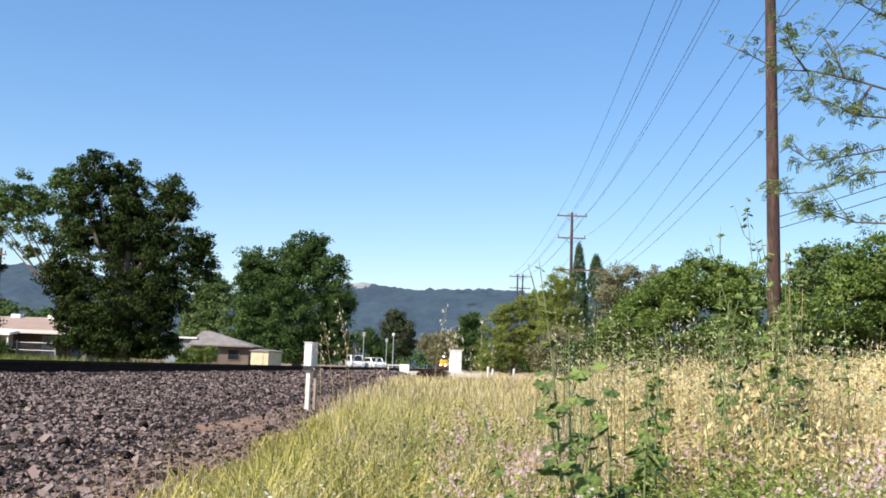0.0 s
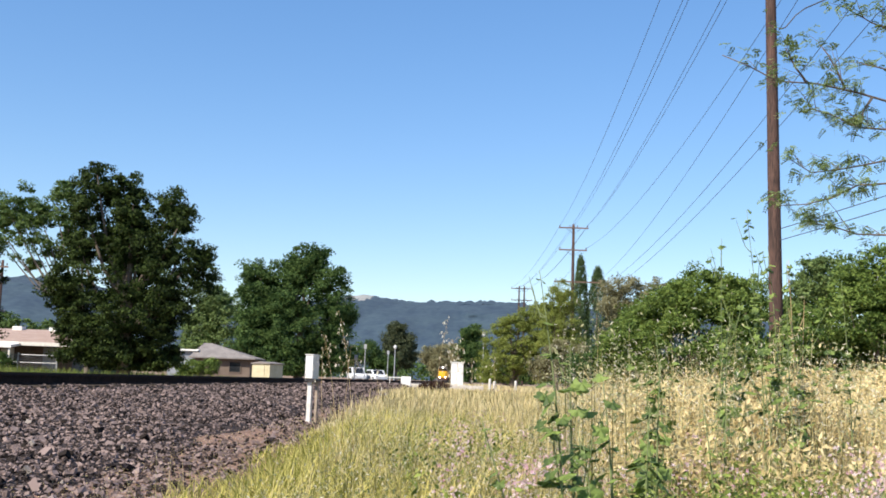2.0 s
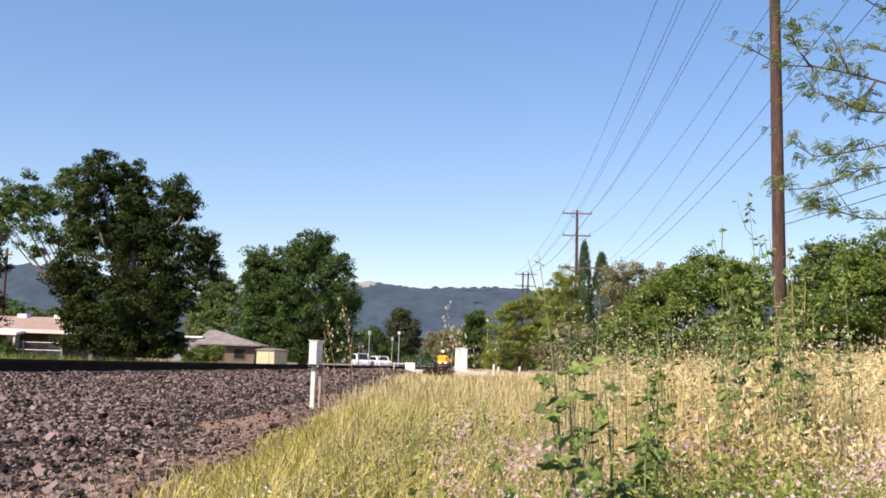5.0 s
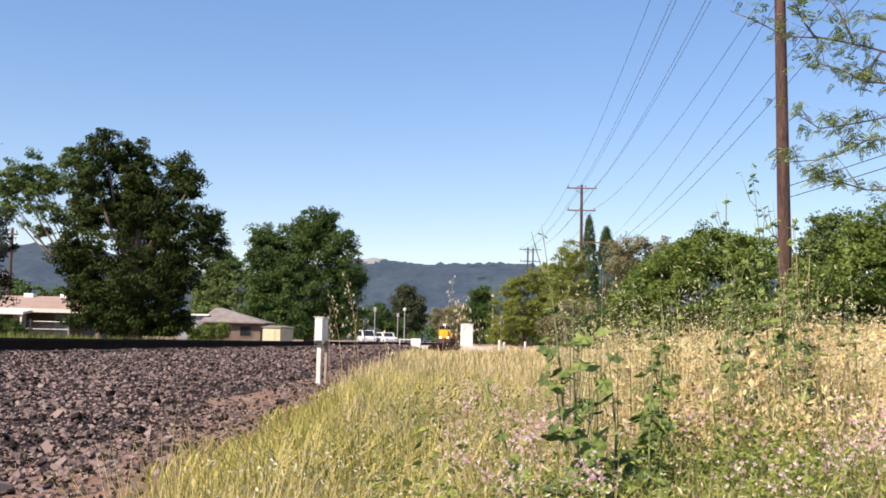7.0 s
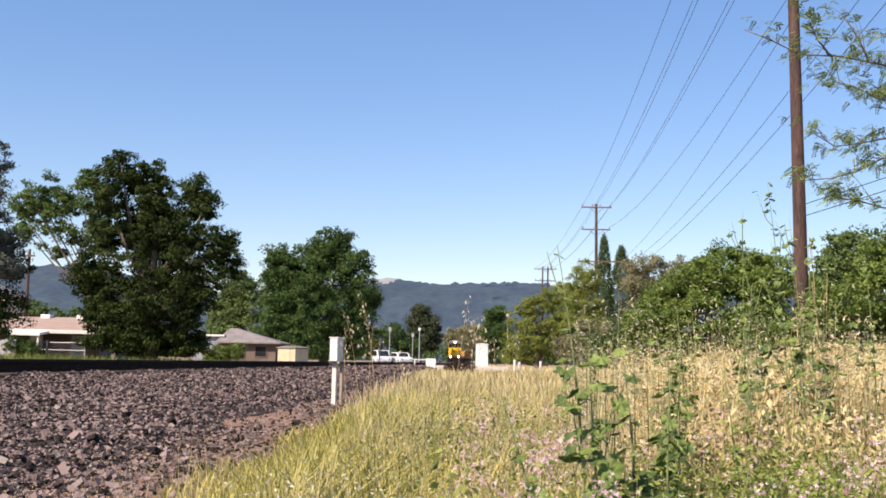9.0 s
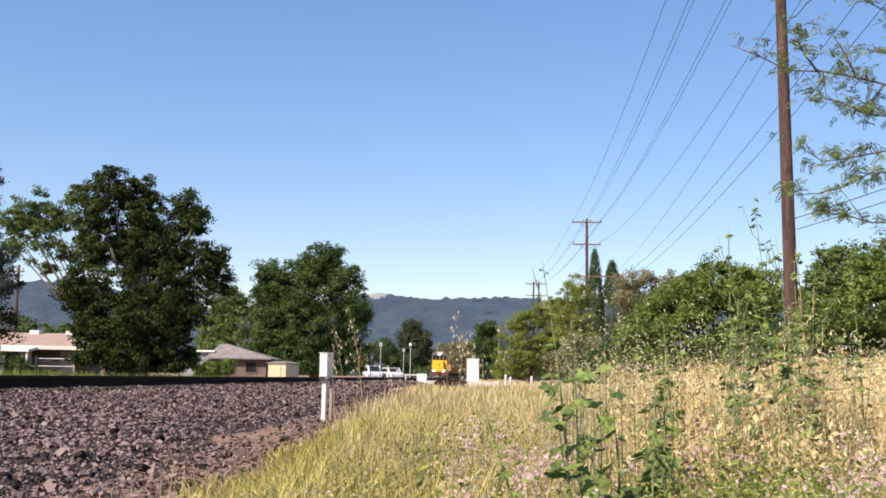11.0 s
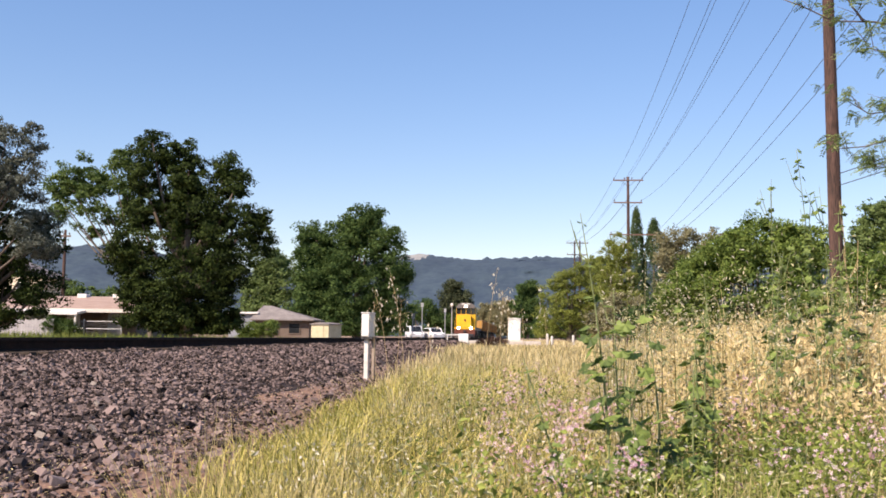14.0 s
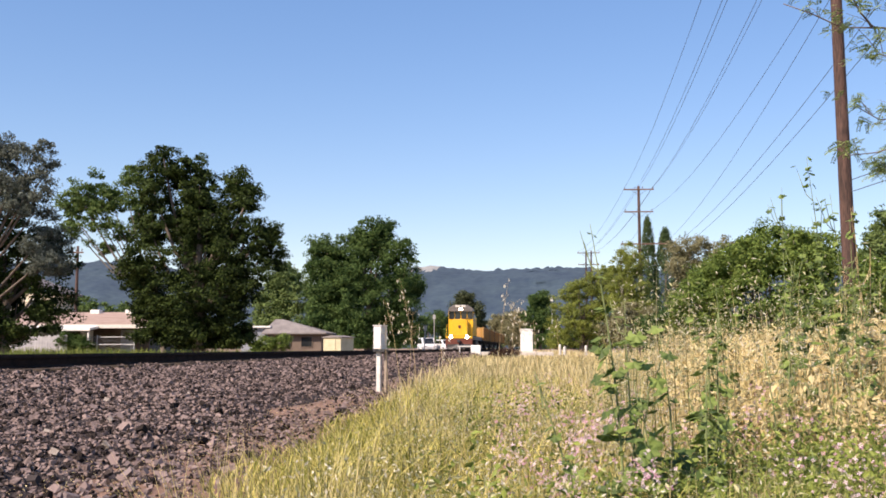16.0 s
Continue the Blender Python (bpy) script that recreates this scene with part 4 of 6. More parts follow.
def overhanging_tree():
    """A locust tree whose thin boughs hang into view, with pinnate leaves."""
    root = thing("locust_tree", (7.6, 14.6, 0.1), "locust tree with thin dark boughs and feathery light green leaves", "tree")
    part("trunk", Build().tube([(0, 0, -0.2), (0.05, 0, 1.2), (0.0, 0, 2.6), (-0.1, 0, 4.2), (0.0, 0, 6.0), (0.1, 0, 8)], [0.2, 0.16, 0.14, 0.12, 0.08, 0.03], 9), M["bark"], root, smooth=True)
    boughs = [[(0, 0, 3.6), (-0.9, -0.3, 4.3), (-2.03, -0.6, 4.75), (-2.43, -0.6, 4.86), (-2.98, -0.6, 4.97), (-3.51, -0.6, 4.99), (-3.92, -0.6, 5.2), (-4.27, -0.6, 5.34)],
              [(0, 0, 3.2), (-1.0, -0.4, 3.85), (-2.04, -0.6, 3.92), (-2.38, -0.6, 3.84), (-2.76, -0.6, 3.76), (-3.07, -0.6, 3.72), (-3.34, -0.6, 3.89)],
              [(0, 0, 2.6), (-1.0, -0.5, 3.35), (-2.05, -0.6, 3.6), (-2.45, -0.6, 3.56), (-2.8, -0.6, 3.37), (-3.14, -0.6, 3.28), (-3.48, -0.6, 3.25)],
              [(0, 0, 2.1), (-1.0, -0.5, 2.7), (-2.06, -0.6, 2.89), (-2.46, -0.6, 2.89), (-2.8, -0.6, 2.99), (-3.07, -0.6, 3.02)],
              [(0, 0, 4.2), (-0.9, -0.4, 5.2), (-1.6, -0.6, 5.6), (-2.01, -0.6, 5.79), (-2.21, -0.6, 5.86), (-2.45, -0.6, 6.0)],
              [(-2.59, -0.6, 4.91), (-2.65, -0.6, 5.05), (-2.7, -0.6, 5.16), (-2.81, -0.6, 5.37), (-2.91, -0.6, 5.51)],
              [(-3.12, -0.6, 4.98), (-3.18, -0.6, 5.08), (-3.26, -0.6, 5.18), (-3.4, -0.6, 5.47)],
              [(0, 0, 3.5), (-1.0, -0.4, 4.2), (-2.04, -0.6, 4.35), (-2.44, -0.6, 4.37), (-2.78, -0.6, 4.54), (-3.09, -0.6, 4.62)],
              [(-2.22, -0.6, 4.80), (-2.3, -0.6, 4.68), (-2.37, -0.6, 4.55), (-2.64, -0.6, 4.4)],
              [(0, 0, 3.9), (-0.9, -0.2, 4.8), (-1.5, -0.4, 5.1), (-2.05, -0.5, 5.25), (-2.3, -0.5, 5.3)]]
    rng = np.random.default_rng(3)
    spots, ways, spans = [], [], []
    for bough in boughs:
        pts = [Vector(p) for p in bough]
        n = len(pts)
        part("bough", Build().tube(pts, [0.016 * (1 - i / n) + 0.004 for i in range(n)], 6), M["bark"], root, smooth=True)
        for k in range(24 if n > 5 else 10):
            s = rng.uniform(0.3 * n if n > 5 else 0.3, n - 1.02)
            i = int(s)
            start = pts[i].lerp(pts[i + 1], s - i)
            run = (pts[i + 1] - pts[i]).normalized()
            tip = start + (run * rng.uniform(0.0, 0.5) + Vector((rng.uniform(-0.25, 0.2), rng.uniform(-0.4, 0.4), rng.uniform(-0.12, 0.45)))) * rng.uniform(0.35, 0.95)
            if k % 2:
                part("twig", Build().tube([start, start.lerp(tip, 0.5) + Vector((0, 0, 0.03)), tip], [0.006, 0.004, 0.002], 4), M["bark"], root)
            for _ in range(5):
                spots.append(start.lerp(tip, rng.uniform(0.45, 1.05)))
                ways.append((run * 0.5 + Vector((rng.normal() * 0.7, rng.normal() * 0.7, rng.uniform(-0.8, 0.25)))).normalized())
                spans.append(rng.uniform(0.10, 0.19))
    # feathered leaves: pairs of slim leaflets along a drooping stalk
    p, d, span = np.array(spots), np.array(ways), np.array(spans)[:, None]
    side = unit(np.cross(d, rng.normal(size=d.shape) * 0.5 + np.array([0, 0, 1.0])))
    vs = []
    for j in range(7):
        for w in (-1, 1):
            q = p + d * span * (0.2 + 0.8 * j / 6) - np.array([0, 0, 0.05]) * span * (j / 3) ** 2
            a = unit(side * w + d * 0.45 + np.array([0, 0, -0.18]) + rng.normal(size=d.shape) * 0.15)
            b = d * span * 0.075
            size = span * (0.34 - 0.02 * j)
            vs.append(np.stack([q, q + a * size * 0.5 + b, q + a * size, q + a * size * 0.5 - b], axis=1))
    v = np.concatenate(vs).reshape(-1, 3)
    crown = new("crown", fast_mesh("crown", v, np.arange(len(v)).reshape(-1, 4), M["locust"]))
    crown.parent = root
    return root


overhanging_tree()


# ---- field plants ----
def blades(name, x, y, tall, wide, mat, label, lean=0.35, z=None):
    """Grass blades: tapered strips in two bends from the ground."""
    n = len(x)
    base = np.stack([x, y, ground_height(x, y) if z is None else z], axis=1)
    yaw = RNG.uniform(0, 2 * math.pi, n)
    d = np.stack([np.cos(yaw), np.sin(yaw), np.zeros(n)], axis=1)
    s = np.stack([-np.sin(yaw + 0.5), np.cos(yaw + 0.5), np.zeros(n)], axis=1)
    bend = (RNG.uniform(0.1, 1.0, n) * lean * tall)[:, None]
    up = np.array([0, 0, 1.0])
    h, w = tall[:, None], wide[:, None]
    mid = base + up * h * 0.55 + d * bend * 0.3
    tip = base + up * h * RNG.uniform(0.86, 1.0, n)[:, None] + d * bend
    v = np.stack([base - s * w, base + s * w, mid - s * w * 0.75, mid + s * w * 0.75, tip], axis=1).reshape(-1, 3)
    k = np.arange(n)[:, None] * 5
    f = np.concatenate([k + np.array([[0, 1, 3]]), k + np.array([[0, 3, 2]]), k + np.array([[2, 3, 4]])])
    ob = new(name, fast_mesh(name, v, f, M[mat]))
    return tagged(ob, label, "grass" if "grass" in name or "straw" in name else "weeds", kind="stuff"), tip


def patch(x, y, scale, seed):
    """Smooth patchiness between 0 and 1."""
    return 0.5 + 0.25 * np.sin(x * scale + seed) * np.cos(y * scale * 0.7 + 2 * seed) + 0.25 * np.sin(x * scale * 2.3 - y * scale * 1.7 + seed * 3)


def scatter(n, y0, y1, x_of, power=1.0):
    y = y0 + (y1 - y0) * RNG.random(n) ** power
    lo, hi = x_of(y)
    return lo + (hi - lo) * RNG.random(n), y


def field():
    # green-yellow verge along the ballast
    x, y = scatter(33000, 1.6, 14, lambda y: (toe(y) - 0.1, toe(y) + 1.5 + 0.05 * y), 1.5)
    keep = (x - toe(y)) > 0.55 * RNG.random(len(x)) ** 1.5 - 0.02 + 0.12 * np.sin(y * 2.1)
    x, y = x[keep], y[keep]
    tall = RNG.uniform(0.12, 0.40, len(x)) * np.clip((x - toe(y)) / 0.6, 0.4, 1) * (0.6 + 0.6 * patch(x, y, 2.6, 1))
    blades("verge_grass", x, y, tall, 0.0026 + 0.0006 * y * RNG.random(len(x)), "grass", "long yellow-green grass along the edge of the ballast", 1.2)
    # dry litter and small tufts on the bare strip
    x, y = scatter(3600, 2.5, 24, lambda y: (toe(y) - 1.0, toe(y) + 0.5), 1.5)
    at = np.stack([x, y, ground_height(x, y) + 0.045], axis=1)
    tagged(leaves("dry_litter", at, 0.018, M["dry"], None, 1.5, 0.2), "scraps of dry straw on the bare dirt", "litter", kind="stuff")
    # mixed meadow
    x, y = scatter(54000, 1.7, 16, lambda y: (toe(y) + 0.7, 1.0 + 0.30 * y), 1.6)
    tall = RNG.uniform(0.16, 0.50, len(x)) * (0.45 + 0.8 * patch(x, y, 2.2, 2))
    ob, tips = blades("meadow_grass", x, y, tall, 0.0014 + 0.00032 * y * RNG.random(len(x)), "mead", "mixed green and straw meadow grass with seed heads", 0.45)
    pick = (RNG.random(len(tips)) < 0.17) & (tall > 0.27) & (y > 2.6)
    heads = np.repeat(tips[pick], 6, axis=0) + RNG.normal(size=(pick.sum() * 6, 3)) * np.array([0.008, 0.008, 0.022])
    tagged(leaves("seed_heads", heads, 0.0085, M["seed"], None, 0.2, 0.35), "pale dry seed heads on the meadow grass", "grass", kind="stuff")
    # small leaves and husks caught among the blades
    for name, mat, count, size, words in (("meadow_leaves", "grey_weed", 15000, 0.017, "small grey-green leaves among the meadow grass"), ("meadow_husks", "seed", 13000, 0.013, "small pale husks among the meadow grass"), ("meadow_greens", "mallow", 8000, 0.02, "small dark green leaves low in the meadow")):
        x, y = scatter(count, 2.0, 11, lambda y: (toe(y) + 0.75, 0.5 + 0.25 * y), 1.4)
        keep = patch(x, y, 3.1, len(name)) + RNG.normal(size=count) * 0.2 > 0.45
        x, y = x[keep], y[keep]
        at = np.stack([x, y, ground_height(x, y) + RNG.uniform(0.12, 0.42, len(x)) * (0.7 if mat == "mallow" else 1.0)], axis=1)
        tagged(leaves(name, at, size, M[mat], None, 0.4, 0.4), words, "weeds", kind="stuff")
    # short cover round and behind the standpoint, and out to the sides
    x, y = np.concatenate([RNG.uniform(-0.9, 9, 9000), RNG.uniform(2, 16, 7000)]), np.concatenate([RNG.uniform(-9, 1.6, 9000), RNG.uniform(1.6, 20, 7000)])
    keep = ((y < 1.6) | (x > 0.36 * y + 0.9)) & (x * x + y * y > 0.5)
    x, y = x[keep], y[keep]
    blades("side_grass", x, y, RNG.uniform(0.12, 0.36, len(x)), np.full(len(x), 0.006), "mead", "dry meadow grass around the standpoint", 0.6)
    # straw in the middle distance and far strip
    x, y = scatter(52000, 11, 60, lambda y: (toe(y) + 0.1, 5 + 0.32 * y), 1.4)
    tall = RNG.uniform(0.12, 0.34, len(x)) * (0.7 + 0.7 * patch(x, y, 0.5, 3)) + np.where(RNG.random(len(x)) < 0.06, 0.2, 0)
    half = patch(x, y, 0.8, 6) + RNG.normal(size=len(x)) * 0.3 > 0.46
    blades("meadow_grass_far", x[half], y[half], tall[half], 0.002 + 0.0003 * y[half], "mead", "mixed meadow grass further along the track", 0.6)
    x, y, tall = x[~half], y[~half], tall[~half]
    blades("straw_grass", x, y, tall, 0.002 + 0.0003 * y, "straw", "dry straw-coloured grass across the field", 0.4)
    x, y = scatter(14000, 45, 150, lambda y: (-4.4 + 0 * y, 22 + 0 * y), 1.2)
    keep = ~((np.abs(x) < 3.8) & (y > 84) & (y < 95))
    x, y = x[keep], y[keep]
    blades("straw_grass_far", x, y, RNG.uniform(0.25, 0.6, len(x)) * np.where((x < 4) & (y < 96), 0.4, 1.0), 0.03 + 0 * x, "straw", "far strip of dry straw-coloured grass", 0.4)
    # grass before the houses beyond the track
    x, y = scatter(12000, 14, 74, lambda y: (-12.2 - 0.42 * y, -11.8 + 0 * y), 1.0)
    blades("yard_grass", x, y, RNG.uniform(0.25, 0.65, len(x)), 0.02 + 0 * x, "green_weed", "uncut green grass beyond the track", 0.4)
    # dry tan weeds, crumpled leaves on stalks
    n = 4200
    x, y = scatter(n, 3.2, 15, lambda y: (0.09 * y + 0.2, 0.36 * y + 0.9), 1.3)
    keep = patch(x, y, 1.9, 5) + 0.5 * patch(x, y, 4.7, 8) + RNG.normal(size=n) * 0.12 > 0.45
    x, y = x[keep], y[keep]
    n = len(x)
    g = ground_height(x, y)
    top = (0.42 + 0.32 * np.clip((y - 3) / 5, 0, 1)) * RNG.uniform(0.7, 1.2, n) * (0.7 + 0.55 * patch(x, y, 1.9, 5))
    blades("dry_weed_stalks", np.repeat(x, 3) + RNG.normal(size=3 * n) * 0.03, np.repeat(y, 3) + RNG.normal(size=3 * n) * 0.03, np.repeat(top, 3) * RNG.uniform(0.8, 1.25, 3 * n), np.full(3 * n, 0.003), "dry", "upright dry tan weed stalks", 0.3)
    per = 12
    rise = RNG.random((n, per)) ** 0.6
    at = np.stack([np.repeat(x, per), np.repeat(y, per), (g[:, None] + top[:, None] * rise).ravel()], axis=1)
    at[:, :2] += RNG.normal(size=(n * per, 2)) * 0.05
    tagged(leaves("dry_weeds", at, 0.032, M["dry"], None, 0.3, 0.45), "crumpled tan dry weeds over the field", "weeds", kind="stuff")
    big = RNG.random(n) < 0.4
    at = np.stack([np.repeat(x[big], 9), np.repeat(y[big], 9), np.repeat(g[big] + top[big] * 0.8, 9)], axis=1) + RNG.normal(size=(big.sum() * 9, 3)) * np.array([0.06, 0.06, 0.09])
    tagged(leaves("dry_broad_leaves", at, 0.024, M["dry"], None, 0.2, 0.5), "large curled tan leaves of dried weeds", "weeds", kind="stuff")
    # dense matted straw of last year's weeds, in bright banks with hollows between
    x, y = scatter(15000, 4.2, 10, lambda y: (0.15 * y + 0.05, 0.36 * y + 0.9), 1.2)
    bank = patch(x, y, 2.4, 11) + 0.4 * patch(x, y, 6.1, 3) + 0.9 * (x / y - 0.24)
    keep = bank + RNG.normal(size=len(x)) * 0.08 > 0.62
    x, y, bank = x[keep], y[keep], bank[keep]
    g = ground_height(x, y)
    top = (0.46 + 0.34 * np.clip((y - 4.2) / 3.0, 0, 1)) * np.clip(0.45 + 0.6 * bank, 0.6, 1.12)
    blades("straw_bank", x, y, top * RNG.uniform(0.8, 1.1, len(x)), np.full(len(x), 0.0045), "dry", "dense bank of matted pale tan dry weeds", 0.7)
    per = 5
    at = np.stack([np.repeat(x, per), np.repeat(y, per), (g[:, None] + top[:, None] * (0.35 + 0.65 * RNG.random((len(x), per)) ** 0.6)).ravel()], axis=1)
    at[:, :2] += RNG.normal(size=(len(at), 2)) * 0.04
    out = np.tile(np.array([-0.5, -0.7, 0.3]), (len(at), 1))
    tagged(leaves("straw_tangle", at, 0.046, M["dry"], None, 0.3, 0.3, out=out), "crumpled tan husks tangled in the dry bank", "weeds", kind="stuff")
    # taller thin weeds with small grey-green and tan leaves
    n = 720
    x, y = scatter(n, 3.4, 9.5, lambda y: (0.06 * y + 0.05, 0.38 * y + 0.7), 1.2)
    g = ground_height(x, y)
    top = RNG.uniform(0.6, 0.98, n) + np.where(RNG.random(n) < 0.1, 0.16, 0)
    blades("tall_weed_stalks", np.repeat(x, 2), np.repeat(y, 2), np.repeat(top, 2) * RNG.uniform(0.8, 1.05, 2 * n), np.full(2 * n, 0.0026), "mead", "tall thin weed stalks above the field", 0.16)
    for name, mat, words in (("tall_weeds", "grey_weed", "tall thin grey-green weeds with small leaves"), ("tall_dry_weeds", "seed", "tall thin pale dry weeds")):
        per = 20
        rise = 0.35 + 0.65 * RNG.random((n, per))
        at = np.stack([np.repeat(x, per), np.repeat(y, per), (g[:, None] + top[:, None] * rise).ravel()], axis=1)
        at[:, :2] += RNG.normal(size=(n * per, 2)) * 0.045
        tagged(leaves(name, at, 0.019 if mat == "grey_weed" else 0.016, M[mat], None, 0.4, 0.4 if mat == "grey_weed" else 0.22), words, "weeds", kind="stuff")
    # a stand of tall dead stalks by the pole's foot, and others along the bank
    n = 260
    spot = RNG.integers(0, 5, n)
    cx, cy = np.array([1.37, 1.60, 1.80, 2.0, 1.12])[spot], np.array([4.5, 4.8, 5.0, 5.4, 5.0])[spot]
    x, y = cx + RNG.normal(size=n) * 0.07, cy + RNG.normal(size=n) * 0.12
    tall = RNG.uniform(0.6, 1.08, n) * np.where(spot == 0, 1.05, 0.85)
    ob, tips = blades("dead_stalks", x, y, tall, np.full(n, 0.0035), "dry", "tall pale dead weed stalks standing together", 0.16)
    at = np.repeat(tips, 14, axis=0) - np.array([0, 0, 1.0]) * RNG.uniform(0, 0.5, (n * 14, 1)) + RNG.normal(size=(n * 14, 3)) * 0.025
    tagged(leaves("dead_husks", at, 0.022, M["dry"], None, 0.2, 0.4), "dry tan husks on the dead stalks", "weeds", kind="stuff")
    # fresh green weeds low between them
    n = 1500
    x, y = scatter(n, 1.9, 9, lambda y: (-0.06 * y - 0.05, 0.36 * y + 0.3), 1.3)
    keep = patch(x, y, 1.6, 9) > 0.62
    x, y = x[keep], y[keep]
    n = len(x)
    top = RNG.uniform(0.18, 0.5, n)
    per = 34
    at = np.stack([np.repeat(x, per), np.repeat(y, per), (ground_height(x, y)[:, None] + top[:, None] * RNG.random((n, per)) ** 0.6).ravel()], axis=1)
    at[:, :2] += RNG.normal(size=(n * per, 2)) * 0.06
    tagged(leaves("green_weeds", at, 0.02, M["green_weed"], None, 0.8, 0.6), "fresh green leafy weeds low in the field", "weeds", kind="stuff")
    # bright ferny patch close by
    n = 190
    x, y = np.concatenate([RNG.normal(0.56, 0.15, n), RNG.normal(0.95, 0.16, 80)]), np.concatenate([RNG.uniform(2.0, 2.9, n), RNG.uniform(2.5, 3.4, 80)])
    per = 60
    at = np.stack([np.repeat(x, per), np.repeat(y, per), np.repeat(ground_height(x, y), per) + 0.08 + 0.36 * RNG.random(len(x) * per) ** 0.7 * np.repeat(RNG.uniform(0.55, 1.1, len(x)), per)], axis=1)
    at[:, :2] += RNG.normal(size=(len(at), 2)) * 0.035
    tagged(leaves("bright_weeds", at, 0.019, M["green_weed"], None, 0.9, 0.42), "bright green ferny weeds with finely cut leaves", "weeds", kind="stuff")
    # wild radish with small pink flowers
    n = 520
    x, y = scatter(n, 1.9, 8.5, lambda y: (-0.04 * y, 0.36 * y + 0.2), 1.3)
    keep = patch(x, y, 2.1, 4) > 0.57
    x, y = x[keep], y[keep]
    n = len(x)
    x, y = np.concatenate([x, RNG.normal(0.08, 0.10, 44), RNG.normal(0.62, 0.2, 18)]), np.concatenate([y, RNG.uniform(2.0, 3.4, 44), RNG.uniform(2.5, 3.8, 18)])
    n = len(x)
    g, top = ground_height(x, y), RNG.uniform(0.24, 0.5, n)
    stalks = 7
    blades("radish_stalks", np.repeat(x, stalks) + RNG.normal(size=n * stalks) * 0.03, np.repeat(y, stalks) + RNG.normal(size=n * stalks) * 0.03, np.repeat(top, stalks) * RNG.uniform(0.6, 1.05, n * stalks), np.full(n * stalks, 0.002), "grey_weed", "thin grey-green tangled stalks of flowering weeds", 0.7)
    per = 26
    c = np.stack([np.repeat(x, per), np.repeat(y, per), np.repeat(g + top, per)], axis=1) + RNG.normal(size=(n * per, 3)) * np.array([0.022, 0.022, 0.020])
    m = len(c)
    face = unit(RNG.normal(size=(m, 3)) * 0.6 + np.array([-0.3, -0.5, 0.8]))
    a = unit(np.cross(face, RNG.normal(size=(m, 3))))
    b = np.cross(face, a)
    r = (RNG.uniform(0.0032, 0.0056, m) * np.where(c[:, 1] < 2.7, 0.85, 1.0))[:, None]
    vs = [c]
    for k in range(4):
        t = k * math.pi / 2
        d, e = a * math.cos(t) + b * math.sin(t), -a * math.sin(t) + b * math.cos(t)
        vs += [c + (d + e * 0.42) * r + face * 0.25 * r, c + (d - e * 0.42) * r + face * 0.25 * r]
    v = np.stack(vs, axis=1).reshape(-1, 3)
    k = np.arange(m)[:, None] * 9
    f = np.concatenate([k + np.array([[0, 1 + 2 * q, 2 + 2 * q]]) for q in range(4)])
    ob = new("wild_flowers", fast_mesh("wild_flowers", v, f, M["petal"]))
    tagged(ob, "small pale pink four-petalled wild flowers in clusters", "flowers", kind="stuff")


field()


def palmate(size):
    """A lobed mallow leaf, cupped round its stalk."""
    v, f = [Vector((0, 0, 0))], []
    n = 25
    for i in range(n):
        a = math.radians(-150 + 300 * i / (n - 1))
        r = size * (0.62 + 0.38 * abs(math.cos(2.5 * a * 0.998)))
        v.append(Vector((r * math.sin(a), r * math.cos(a), -0.28 * r + 0.10 * size * math.cos(5 * a))))
    v.append(Vector((0, 0, -0.004 * size)))
    f = [(0, i, i + 1) for i in range(1, n)]
    b = Build().add(v, f)
    me = b.mesh("leaf", M["mallow_leaf"])
    return me


LEAF_LARGE, LEAF_MID, LEAF_SMALL = palmate(0.038), palmate(0.025), palmate(0.015)


